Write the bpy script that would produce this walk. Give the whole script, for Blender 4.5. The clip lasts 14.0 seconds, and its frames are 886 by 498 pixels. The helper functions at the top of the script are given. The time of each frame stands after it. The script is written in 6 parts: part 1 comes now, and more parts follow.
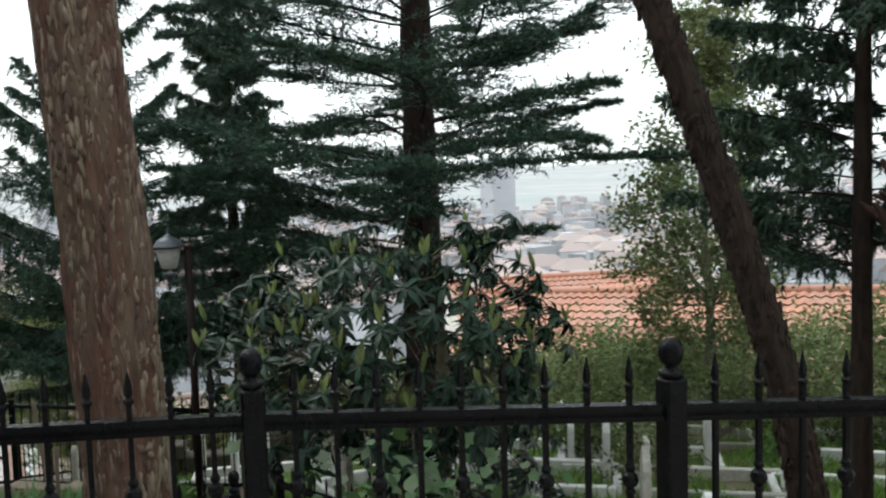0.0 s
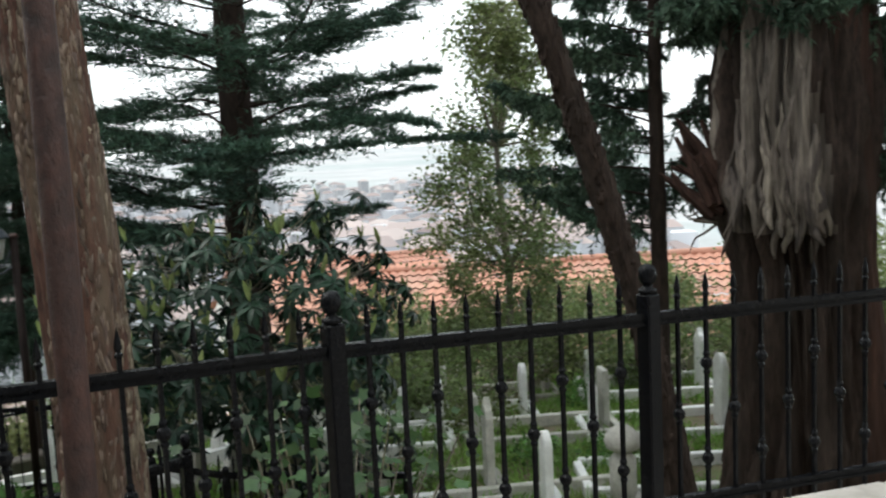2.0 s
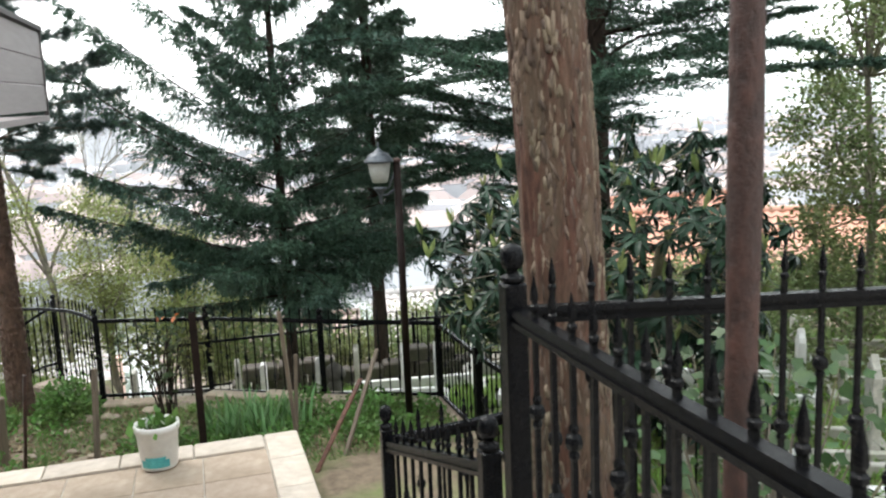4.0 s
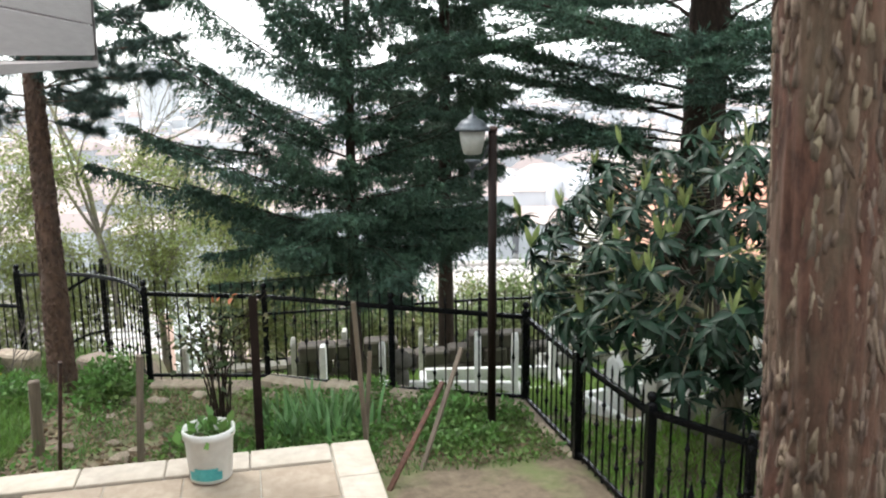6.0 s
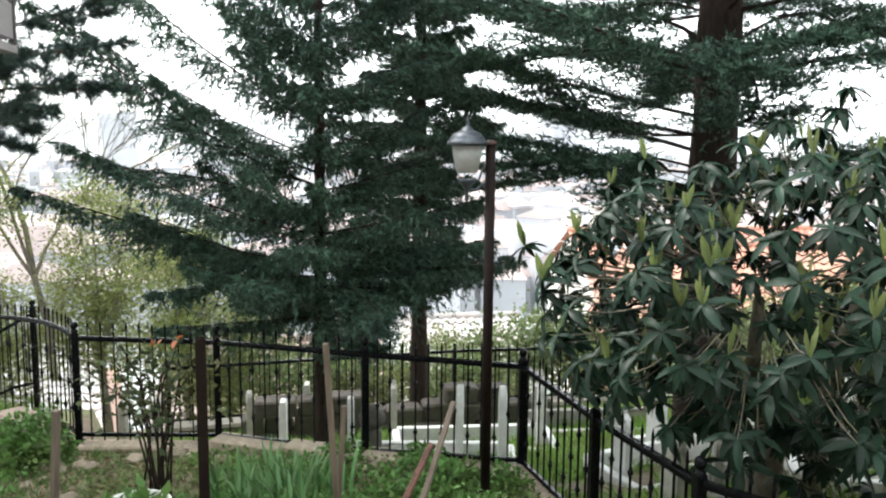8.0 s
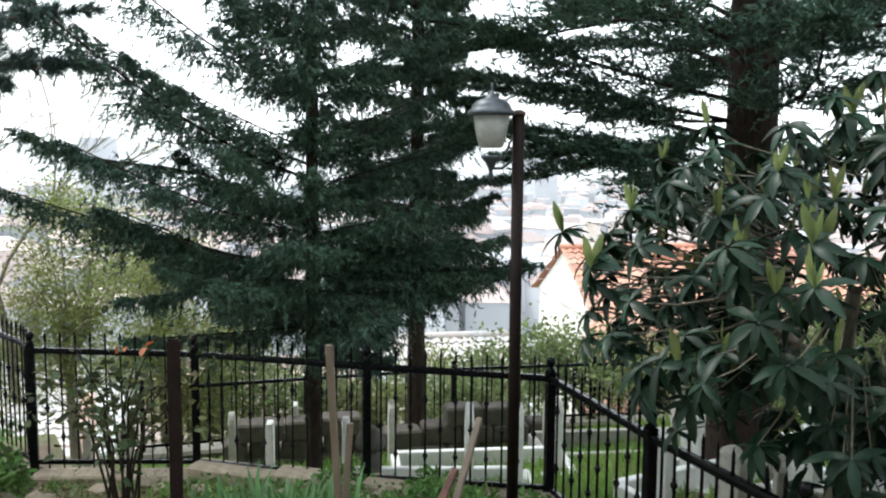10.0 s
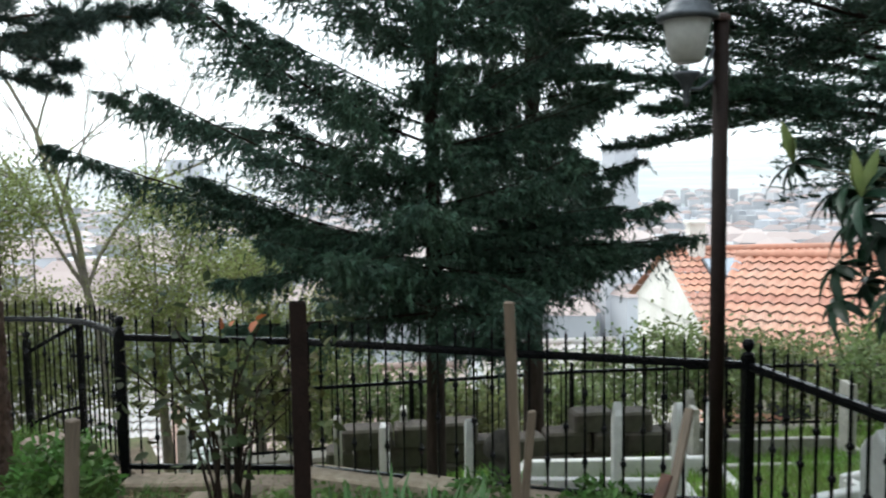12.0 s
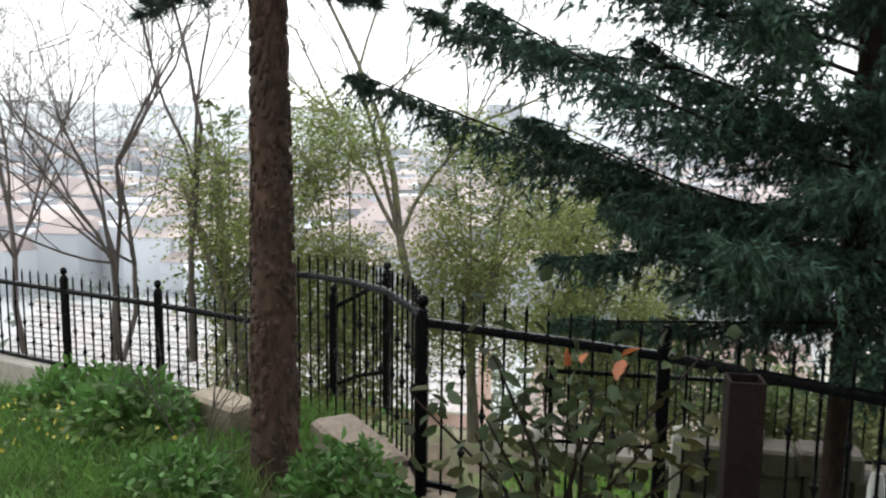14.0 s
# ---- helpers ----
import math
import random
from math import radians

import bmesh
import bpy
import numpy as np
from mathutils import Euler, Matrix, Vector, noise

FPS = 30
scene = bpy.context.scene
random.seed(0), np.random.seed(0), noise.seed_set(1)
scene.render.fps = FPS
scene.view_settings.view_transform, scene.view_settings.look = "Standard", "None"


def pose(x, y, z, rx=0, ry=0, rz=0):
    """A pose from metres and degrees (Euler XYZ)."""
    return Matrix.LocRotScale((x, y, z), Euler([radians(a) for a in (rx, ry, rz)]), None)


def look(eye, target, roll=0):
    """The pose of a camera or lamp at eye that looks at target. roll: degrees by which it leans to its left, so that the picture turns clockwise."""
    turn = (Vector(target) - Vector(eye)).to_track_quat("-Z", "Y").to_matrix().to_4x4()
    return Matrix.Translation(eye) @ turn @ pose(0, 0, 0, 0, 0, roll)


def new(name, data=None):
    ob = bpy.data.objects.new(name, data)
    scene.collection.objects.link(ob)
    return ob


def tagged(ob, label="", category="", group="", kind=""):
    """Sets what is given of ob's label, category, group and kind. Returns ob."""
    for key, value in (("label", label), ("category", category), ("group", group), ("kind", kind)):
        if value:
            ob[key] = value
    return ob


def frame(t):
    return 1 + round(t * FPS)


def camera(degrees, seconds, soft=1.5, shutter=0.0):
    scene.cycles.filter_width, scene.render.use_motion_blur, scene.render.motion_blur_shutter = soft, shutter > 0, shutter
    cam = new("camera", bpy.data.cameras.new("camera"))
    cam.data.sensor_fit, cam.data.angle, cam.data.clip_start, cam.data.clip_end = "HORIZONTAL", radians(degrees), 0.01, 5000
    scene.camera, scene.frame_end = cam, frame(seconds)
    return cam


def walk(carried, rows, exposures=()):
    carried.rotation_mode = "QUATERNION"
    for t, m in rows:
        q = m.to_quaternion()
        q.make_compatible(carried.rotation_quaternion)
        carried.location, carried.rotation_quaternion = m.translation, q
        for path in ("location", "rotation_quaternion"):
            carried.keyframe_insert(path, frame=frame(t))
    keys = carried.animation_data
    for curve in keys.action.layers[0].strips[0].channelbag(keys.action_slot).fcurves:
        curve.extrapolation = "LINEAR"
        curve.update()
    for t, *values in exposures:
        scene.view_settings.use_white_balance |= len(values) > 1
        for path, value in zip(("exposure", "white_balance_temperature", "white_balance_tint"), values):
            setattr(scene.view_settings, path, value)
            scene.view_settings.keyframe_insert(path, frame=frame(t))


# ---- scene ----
# ---------------------------------------------------------------- camera
cam = camera(55.2, 14.0, soft=2.1, shutter=0.25)
ROWS = [
    (0, -0.005, 0.002, 1.618, -19.45, -4.34, 1.77),
    (0.5, -0.280, -0.049, 1.603, -24.95, -4.05, 2.04),
    (1, -0.549, -0.098, 1.594, -28.76, -4.29, 2.52),
    (1.5, -0.792, -0.220, 1.602, -30.56, -6.41, 3.11),
    (2, -1.055, -0.110, 1.588, -35.73, -5.88, 2.79),
    (2.2, -1.231, -0.057, 1.581, -38.72, -6.02, 3.03),
    (2.5, -1.305, -0.103, 1.588, -35.64, -6.44, 2.88),
    (2.8, -1.431, -0.116, 1.565, -32.88, -7.41, 3.52),
    (3, -1.507, -0.088, 1.592, -29.57, -8.48, 3.90),
    (3.5, -1.712, 0.173, 1.574, -21.16, -8.59, 4.15),
    (4, -1.784, 0.486, 1.554, -16.75, -9.25, 2.46),
    (6.3, -1.916, 2.087, 1.484, -13.12, -11.39, 0.44),
    (6.5, -1.934, 2.225, 1.423, -15.02, -8.42, 0.02),
    (7, -1.932, 2.470, 1.347, -15.39, -9.09, -0.84),
    (7.5, -1.827, 2.761, 1.239, -14.06, -8.76, -0.66),
    (8, -1.835, 3.098, 1.086, -15.70, -7.53, -0.54),
    (8.5, -1.829, 3.364, 1.006, -17.21, -7.85, -0.67),
    (11, -1.805, 4.726, 0.432, -16.53, -4.79, -0.19),
    (11.5, -1.960, 5.042, 0.301, -15.61, -4.95, 0.11),
    (12, -2.007, 5.434, 0.202, -11.75, -4.80, 0.79),
    (12.5, -2.179, 5.963, 0.178, -7.46, -8.38, 0.74),
    (13, -2.243, 6.426, 0.171, -3.50, -8.17, 0.21),
    (13.4, -2.216, 6.792, 0.204, 4.00, -7.97, 0.52),
    (13.5, -2.217, 6.881, 0.190, 4.99, -8.03, 0.63),
    (14, -2.248, 7.363, 0.187, 9.16, -8.32, -0.70),
]
walk(cam, [(t, pose(x, y, z, 90 + pitch, roll, yaw)) for t, x, y, z, yaw, pitch, roll in ROWS],
     [(0, 0.6, 6400, 7), (2.5, 0.95, 6450, 8), (3.3, 1.35, 6500, 9), (4.0, 1.6, 6500, 9), (8.7, 1.66, 6450, 9), (11.0, 1.06, 6150, 6), (12.0, 0.97, 6150, 6), (12.8, 1.18, 6250, 8), (14.0, 0.95, 6400, 9)])

# ---------------------------------------------------------------- world and sun
scene.view_settings.exposure = 0.0
world = bpy.data.worlds.new("overcast_sky")
scene.world = world
world.use_nodes = True
wt = world.node_tree
wt.nodes.clear()
w_out = wt.nodes.new("ShaderNodeOutputWorld")
w_mix = wt.nodes.new("ShaderNodeMixShader")
w_sky = wt.nodes.new("ShaderNodeTexSky")
w_sky.sky_type = "NISHITA"
w_sky.sun_disc = False
w_sky.sun_elevation, w_sky.sun_rotation = radians(42), radians(-35)
w_sky.dust_density = 4.0
w_b1 = wt.nodes.new("ShaderNodeBackground")
w_b2 = wt.nodes.new("ShaderNodeBackground")
w_b1.inputs["Strength"].default_value = 0.12
w_b2.inputs["Color"].default_value = (0.93, 0.985, 1.0, 1)
w_b2.inputs["Strength"].default_value = 1.15
w_mix.inputs[0].default_value = 0.86
wt.links.new(w_sky.outputs[0], w_b1.inputs["Color"])
wt.links.new(w_b1.outputs[0], w_mix.inputs[1])
wt.links.new(w_b2.outputs[0], w_mix.inputs[2])
wt.links.new(w_mix.outputs[0], w_out.inputs["Surface"])
sun = new("sun", bpy.data.lights.new("sun", "SUN"))
sun.data.energy, sun.data.angle, sun.data.color = 0.9, radians(18), (1.0, 0.97, 0.92)
sun.matrix_world = look((0, 0, 30), (12, -17, 0))

# ---------------------------------------------------------------- materials


def mat(name, dark, light, scale=8.0, rough=0.7, metal=0.0, bump=0.3, stretch=(1, 1, 1), pattern="noise",
        island=0.0, third=None, big=0.6, coords="Object", per_object=0.0, through_light=0.0, spec=0.5):
    """A procedural surface: grain between two colours, a second slow variation, bump, piece-to-piece variety."""
    m = bpy.data.materials.new(name)
    m.use_nodes = True
    n, l = m.node_tree.nodes, m.node_tree.links
    b = n["Principled BSDF"]
    b.inputs["Roughness"].default_value = rough
    b.inputs["Metallic"].default_value = metal
    b.inputs["Specular IOR Level"].default_value = spec
    tc = n.new("ShaderNodeTexCoord")
    mp = n.new("ShaderNodeMapping")
    mp.inputs["Scale"].default_value = stretch
    l.new(tc.outputs[coords], mp.inputs["Vector"])
    if pattern == "voronoi":
        tx = n.new("ShaderNodeTexVoronoi")
        tx.feature = "F1"
        val = tx.outputs["Distance"]
    else:
        tx = n.new("ShaderNodeTexNoise")
        tx.inputs["Detail"].default_value = 6
        tx.inputs["Roughness"].default_value = 0.65
        val = tx.outputs["Fac"]
    tx.inputs["Scale"].default_value = scale
    l.new(mp.outputs[0], tx.inputs["Vector"])
    ramp = n.new("ShaderNodeValToRGB")
    ramp.color_ramp.elements[0].position, ramp.color_ramp.elements[1].position = 0.3, 0.72
    ramp.color_ramp.elements[0].color = (*dark, 1)
    ramp.color_ramp.elements[1].color = (*light, 1)
    l.new(val, ramp.inputs[0])
    col = ramp.outputs[0]
    slow = n.new("ShaderNodeTexNoise")
    slow.inputs["Scale"].default_value = scale * 0.17
    slow.inputs["Detail"].default_value = 3
    l.new(mp.outputs[0], slow.inputs["Vector"])
    mix = n.new("ShaderNodeMix")
    mix.data_type = "RGBA"
    r2 = n.new("ShaderNodeValToRGB")
    r2.color_ramp.elements[0].position, r2.color_ramp.elements[1].position = 0.45, 0.68
    l.new(slow.outputs["Fac"], r2.inputs[0])
    sc = n.new("ShaderNodeMath")
    sc.operation = "MULTIPLY"
    sc.inputs[1].default_value = big
    l.new(r2.outputs[0], sc.inputs[0])
    l.new(sc.outputs[0], mix.inputs["Factor"])
    l.new(col, mix.inputs["A"])
    t3 = third or tuple(0.6 * c for c in dark)
    mix.inputs["B"].default_value = (*t3, 1)
    col = mix.outputs["Result"]
    if island or per_object:
        hs = n.new("ShaderNodeHueSaturation")
        if island:
            rnd = n.new("ShaderNodeNewGeometry").outputs["Random Per Island"]
        else:
            rnd = n.new("ShaderNodeObjectInfo").outputs["Random"]
        k = island or per_object
        mr = n.new("ShaderNodeMapRange")
        mr.inputs["To Min"].default_value, mr.inputs["To Max"].default_value = 1 - k, 1 + k
        l.new(rnd, mr.inputs["Value"])
        l.new(mr.outputs[0], hs.inputs["Value"])
        mh = n.new("ShaderNodeMapRange")
        mh.inputs["To Min"].default_value, mh.inputs["To Max"].default_value = 0.5 - 0.03 * k, 0.5 + 0.03 * k
        l.new(rnd, mh.inputs["Value"])
        l.new(mh.outputs[0], hs.inputs["Hue"])
        l.new(col, hs.inputs["Color"])
        col = hs.outputs[0]
    l.new(col, b.inputs["Base Color"])
    if bump:
        bp = n.new("ShaderNodeBump")
        bp.inputs["Strength"].default_value = bump
        bp.inputs["Distance"].default_value = 0.02
        l.new(val, bp.inputs["Height"])
        l.new(bp.outputs[0], b.inputs["Normal"])
    if through_light:
        tr = n.new("ShaderNodeBsdfTranslucent")
        l.new(col, tr.inputs["Color"])
        ms = n.new("ShaderNodeMixShader")
        ms.inputs[0].default_value = through_light
        l.new(b.outputs[0], ms.inputs[1])
        l.new(tr.outputs[0], ms.inputs[2])
        l.new(ms.outputs[0], n["Material Output"].inputs["Surface"])
    return m


IRON = mat("black_painted_iron", (0.002, 0.0022, 0.003), (0.0045, 0.005, 0.0065), 60, 0.26, 0.0, 0.25, third=(0.007, 0.0065, 0.006), big=0.35, spec=0.13)
RUST = mat("rusty_painted_steel", (0.014, 0.0065, 0.0055), (0.085, 0.034, 0.025), 26, 0.6, 0.0, 0.8, (1, 1, 0.6), third=(0.024, 0.011, 0.009))
BAR_RUST = mat("bright_rust", (0.05, 0.02, 0.013), (0.15, 0.06, 0.035), 22, 0.75, 0, 0.7, third=(0.03, 0.014, 0.01))
BROWN = mat("brown_painted_steel", (0.009, 0.005, 0.004), (0.02, 0.011, 0.009), 50, 0.6, 0, 0.3, spec=0.15)
PINE_BARK = mat("pine_bark", (0.055, 0.03, 0.022), (0.26, 0.19, 0.145), 26, 0.92, 0, 1.0, (1, 1, 0.22), third=(0.17, 0.155, 0.1), big=0.6, island=0.42)
END_BARK = mat("red_brown_pine_bark", (0.04, 0.022, 0.016), (0.15, 0.085, 0.06), 20, 0.92, 0, 0.9, (1, 1, 0.4), third=(0.07, 0.05, 0.04), big=0.6)
PINE_BARK_SKIN = mat("pine_bark_skin", (0.036, 0.016, 0.011), (0.15, 0.07, 0.048), 34, 0.93, 0, 1.0, (1, 1, 0.28), third=(0.15, 0.125, 0.085), big=0.6)
DARK_BARK = mat("dark_bark", (0.014, 0.01, 0.0085), (0.055, 0.038, 0.03), 24, 0.92, 0, 0.9, (1, 1, 0.3), third=(0.028, 0.022, 0.018), spec=0.15)
RED_BARK = mat("red_brown_cypress_bark", (0.016, 0.009, 0.007), (0.065, 0.033, 0.024), 18, 0.9, 0, 0.9, (1, 1, 0.15), third=(0.035, 0.022, 0.017), spec=0.2)
GREY_BARK = mat("grey_bark", (0.1, 0.085, 0.07), (0.26, 0.23, 0.19), 22, 0.9, 0, 0.6, (1, 1, 0.3), third=(0.25, 0.25, 0.1))
TWIG_BARK = mat("grey_brown_twigs", (0.07, 0.055, 0.05), (0.17, 0.14, 0.13), 22, 0.9, 0, 0.6, (1, 1, 0.3), third=(0.12, 0.1, 0.08))
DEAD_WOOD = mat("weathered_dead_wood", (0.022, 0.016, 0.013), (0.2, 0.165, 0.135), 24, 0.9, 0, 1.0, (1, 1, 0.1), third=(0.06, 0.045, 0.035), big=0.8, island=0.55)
NEEDLE = mat("cedar_needles", (0.024, 0.056, 0.039), (0.06, 0.115, 0.066), 3, 0.6, 0, 0, island=0.55, third=(0.045, 0.085, 0.07), big=0.5, spec=0.3)
NEEDLE_D = mat("dark_cypress_needles", (0.03, 0.058, 0.04), (0.055, 0.1, 0.06), 3, 0.65, 0, 0, island=0.5, third=(0.05, 0.07, 0.035), spec=0.3)
NEEDLE_P = mat("pine_needles", (0.04, 0.07, 0.062), (0.075, 0.12, 0.095), 3, 0.6, 0, 0, island=0.4, spec=0.3)
OAK_LEAF = mat("small_oak_leaves", (0.08, 0.12, 0.045), (0.19, 0.24, 0.09), 2, 0.55, 0, 0, island=0.5, third=(0.22, 0.2, 0.08), big=0.6, through_light=0.42)
YELLOW_LEAF = mat("yellow_green_leaves", (0.16, 0.2, 0.06), (0.3, 0.34, 0.12), 2, 0.6, 0, 0, island=0.4, third=(0.38, 0.34, 0.14), big=0.5, through_light=0.35)
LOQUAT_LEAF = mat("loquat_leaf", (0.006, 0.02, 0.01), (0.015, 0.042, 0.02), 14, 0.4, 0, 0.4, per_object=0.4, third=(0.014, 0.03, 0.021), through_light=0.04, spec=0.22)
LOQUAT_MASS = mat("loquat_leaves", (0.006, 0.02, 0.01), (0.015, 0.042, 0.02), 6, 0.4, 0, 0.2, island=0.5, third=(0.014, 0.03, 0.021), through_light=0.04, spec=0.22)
LOQUAT_YOUNG = mat("young_loquat_leaf", (0.16, 0.22, 0.07), (0.3, 0.34, 0.13), 12, 0.5, 0, 0.1, island=0.3, through_light=0.35)
FIG_LEAF = mat("fig_leaf", (0.03, 0.075, 0.025), (0.075, 0.135, 0.04), 10, 0.5, 0, 0.2, island=0.35, through_light=0.35)
WEED = mat("weed_leaves", (0.06, 0.14, 0.03), (0.13, 0.25, 0.06), 4, 0.6, 0, 0, island=0.45, third=(0.2, 0.24, 0.08), through_light=0.3)
GRASS = mat("grass_blades", (0.12, 0.24, 0.04), (0.24, 0.4, 0.08), 3, 0.6, 0, 0, island=0.4, third=(0.25, 0.3, 0.1), through_light=0.3)
MOUND = mat("mixed_wild_grass", (0.07, 0.15, 0.03), (0.17, 0.29, 0.06), 3, 0.6, 0, 0, island=0.55, third=(0.21, 0.18, 0.09), big=0.6, through_light=0.3)
IRIS = mat("iris_blades", (0.08, 0.18, 0.06), (0.16, 0.28, 0.11), 5, 0.5, 0, 0, island=0.3, through_light=0.25)
ROSE = mat("rose_leaves", (0.03, 0.05, 0.022), (0.075, 0.095, 0.045), 6, 0.6, 0, 0, island=0.5, third=(0.2, 0.15, 0.04), big=0.6, through_light=0.2, spec=0.25)
RED_LEAF = mat("red_rose_leaves", (0.35, 0.08, 0.03), (0.5, 0.16, 0.06), 8, 0.5, 0, 0, island=0.3, through_light=0.3)
LITTER = mat("dry_leaf_litter", (0.12, 0.08, 0.05), (0.28, 0.21, 0.14), 5, 0.8, 0, 0, island=0.5, through_light=0.15)
SOIL = mat("garden_soil", (0.1, 0.075, 0.05), (0.22, 0.17, 0.12), 9, 0.95, 0, 0.8, third=(0.12, 0.17, 0.05), big=0.85)
MARBLE = mat("white_marble", (0.62, 0.62, 0.6), (0.8, 0.8, 0.78), 12, 0.55, 0, 0.1, third=(0.5, 0.5, 0.46), big=0.5, per_object=0.12)
OLD_STONE = mat("weathered_gravestone", (0.3, 0.29, 0.26), (0.5, 0.48, 0.43), 14, 0.85, 0, 0.5, third=(0.24, 0.24, 0.18), per_object=0.25)
DARK_STONE = mat("dark_lichened_stone", (0.06, 0.055, 0.05), (0.14, 0.13, 0.11), 14, 0.9, 0, 0.6, third=(0.08, 0.085, 0.05), per_object=0.2)
KERB = mat("pale_kerb_stone", (0.4, 0.375, 0.335), (0.57, 0.54, 0.5), 10, 0.75, 0, 0.35, third=(0.4, 0.37, 0.31), per_object=0.1)
PAVING = mat("grey_paving_stone", (0.3, 0.28, 0.26), (0.46, 0.43, 0.4), 12, 0.8, 0, 0.3, third=(0.26, 0.23, 0.2), per_object=0.15)
PALE_PAVING = mat("pale_landing_stone", (0.4, 0.345, 0.29), (0.56, 0.5, 0.43), 9, 0.75, 0, 0.25, third=(0.42, 0.35, 0.28), per_object=0.08)
SAND_TILE = mat("worn_sandy_tile", (0.28, 0.215, 0.165), (0.42, 0.34, 0.27), 8, 0.85, 0, 0.3, third=(0.2, 0.15, 0.11), per_object=0.12)
CONCRETE = mat("rough_concrete", (0.32, 0.29, 0.25), (0.5, 0.46, 0.4), 7, 0.9, 0, 0.5, third=(0.22, 0.2, 0.16), big=0.7)
RUBBLE = mat("rubble_stone", (0.2, 0.155, 0.115), (0.38, 0.31, 0.24), 12, 0.9, 0, 0.7, third=(0.2, 0.16, 0.12), per_object=0.3)
OLD_WOOD = mat("grey_stake_wood", (0.1, 0.078, 0.06), (0.22, 0.175, 0.135), 24, 0.9, 0, 0.5, (1, 1, 0.1), third=(0.14, 0.11, 0.08))
SIDING = mat("mauve_grey_siding", (0.24, 0.215, 0.215), (0.3, 0.27, 0.27), 30, 0.6, 0, 0.15, (1, 0.08, 1), third=(0.21, 0.185, 0.185), big=0.4, per_object=0.08)
SOFFIT = mat("dark_soffit", (0.05, 0.045, 0.045), (0.09, 0.08, 0.08), 20, 0.7)
WALL_DARK = mat("dark_rubble_wall", (0.03, 0.024, 0.019), (0.09, 0.072, 0.058), 9, 0.9, 0, 0.7, third=(0.07, 0.075, 0.045))
YELLOW = mat("yellow_petals", (0.5, 0.42, 0.06), (0.65, 0.56, 0.12), 8, 0.6, 0, 0, island=0.2, through_light=0.2)
PLASTER = mat("white_plaster", (0.66, 0.64, 0.6), (0.78, 0.76, 0.72), 5, 0.85, 0, 0.2, third=(0.55, 0.52, 0.47))
PINK = mat("pale_pink_plaster", (0.55, 0.36, 0.3), (0.66, 0.46, 0.39), 5, 0.85, 0, 0.2, third=(0.5, 0.33, 0.27))
# Both tile reds are desaturated: haze over the roofs put into the colour.
TILE = mat("terracotta_roof_tiles", (0.42, 0.19, 0.13), (0.55, 0.28, 0.2), 5, 0.8, 0, 0.2, third=(0.44, 0.29, 0.23), island=0.15)
TILE_GREYED = mat("greyed_roof_tiles", (0.27, 0.19, 0.165), (0.38, 0.28, 0.25), 5, 0.8, 0, 0.2, third=(0.3, 0.27, 0.25), island=0.15)
PALE_ROOF = mat("pale_roof_sheets", (0.36, 0.345, 0.34), (0.5, 0.48, 0.47), 4, 0.7, 0, 0.2, third=(0.5, 0.4, 0.37), island=0.15)
PANEL_GLASS = mat("solar_panel_glass", (0.3, 0.34, 0.4), (0.4, 0.44, 0.5), 4, 0.1, 0, 0)
GLASS_D = mat("dark_window_pane", (0.04, 0.05, 0.06), (0.07, 0.08, 0.09), 4, 0.12, 0, 0)
BUCKET = mat("white_plastic_bucket", (0.66, 0.66, 0.64), (0.78, 0.78, 0.76), 14, 0.45, 0, 0.05, third=(0.5, 0.5, 0.45))
TEAL = mat("teal_label_print", (0.05, 0.33, 0.34), (0.12, 0.5, 0.5), 30, 0.5, 0, 0)
LAMP_METAL = mat("grey_lamp_metal", (0.05, 0.057, 0.068), (0.1, 0.113, 0.13), 40, 0.4, 0.3, 0.1)
LAMP_GLASS = mat("frosted_lamp_glass", (0.5, 0.5, 0.47), (0.66, 0.66, 0.62), 20, 0.35, 0, 0.05, third=(0.42, 0.4, 0.36), through_light=0.5)
# Distance haze is painted into these pale base colours; the air is clear.
HAZE_LAND = mat("far_land_painted_haze", (0.34, 0.345, 0.35), (0.47, 0.465, 0.47), 0.02, 0.95, 0, 0, third=(0.28, 0.34, 0.34), big=0.7)
HAZE_HOUSE = mat("far_houses_painted_haze", (0.36, 0.37, 0.4), (0.55, 0.55, 0.57), 0.02, 0.9, 0, 0, island=0.3, third=(0.5, 0.48, 0.48))
HAZE_ROOF = mat("far_roofs_painted_haze", (0.32, 0.26, 0.25), (0.42, 0.34, 0.32), 0.02, 0.9, 0, 0, island=0.3, third=(0.46, 0.44, 0.44))
HAZE_TREE = mat("far_trees_painted_haze", (0.2, 0.24, 0.2), (0.3, 0.33, 0.28), 0.3, 0.9, 0, 0, island=0.25)

# ---------------------------------------------------------------- mesh helpers
rng = np.random.default_rng(7)


def np_mesh(name, verts, faces, smooth=False):
    """A mesh out of an (n, 3) array and an (m, k) array of corners."""
    me = bpy.data.meshes.new(name)
    verts, faces = np.asarray(verts, dtype=np.float32), np.asarray(faces, dtype=np.int32)
    m, k = faces.shape
    me.vertices.add(len(verts))
    me.vertices.foreach_set("co", verts.ravel())
    me.loops.add(m * k)
    me.loops.foreach_set("vertex_index", faces.ravel())
    me.polygons.add(m)
    me.polygons.foreach_set("loop_start", np.arange(0, m * k, k, dtype=np.int32))
    if smooth:
        me.polygons.foreach_set("use_smooth", np.ones(m, dtype=bool))
    me.update(calc_edges=True)
    return me


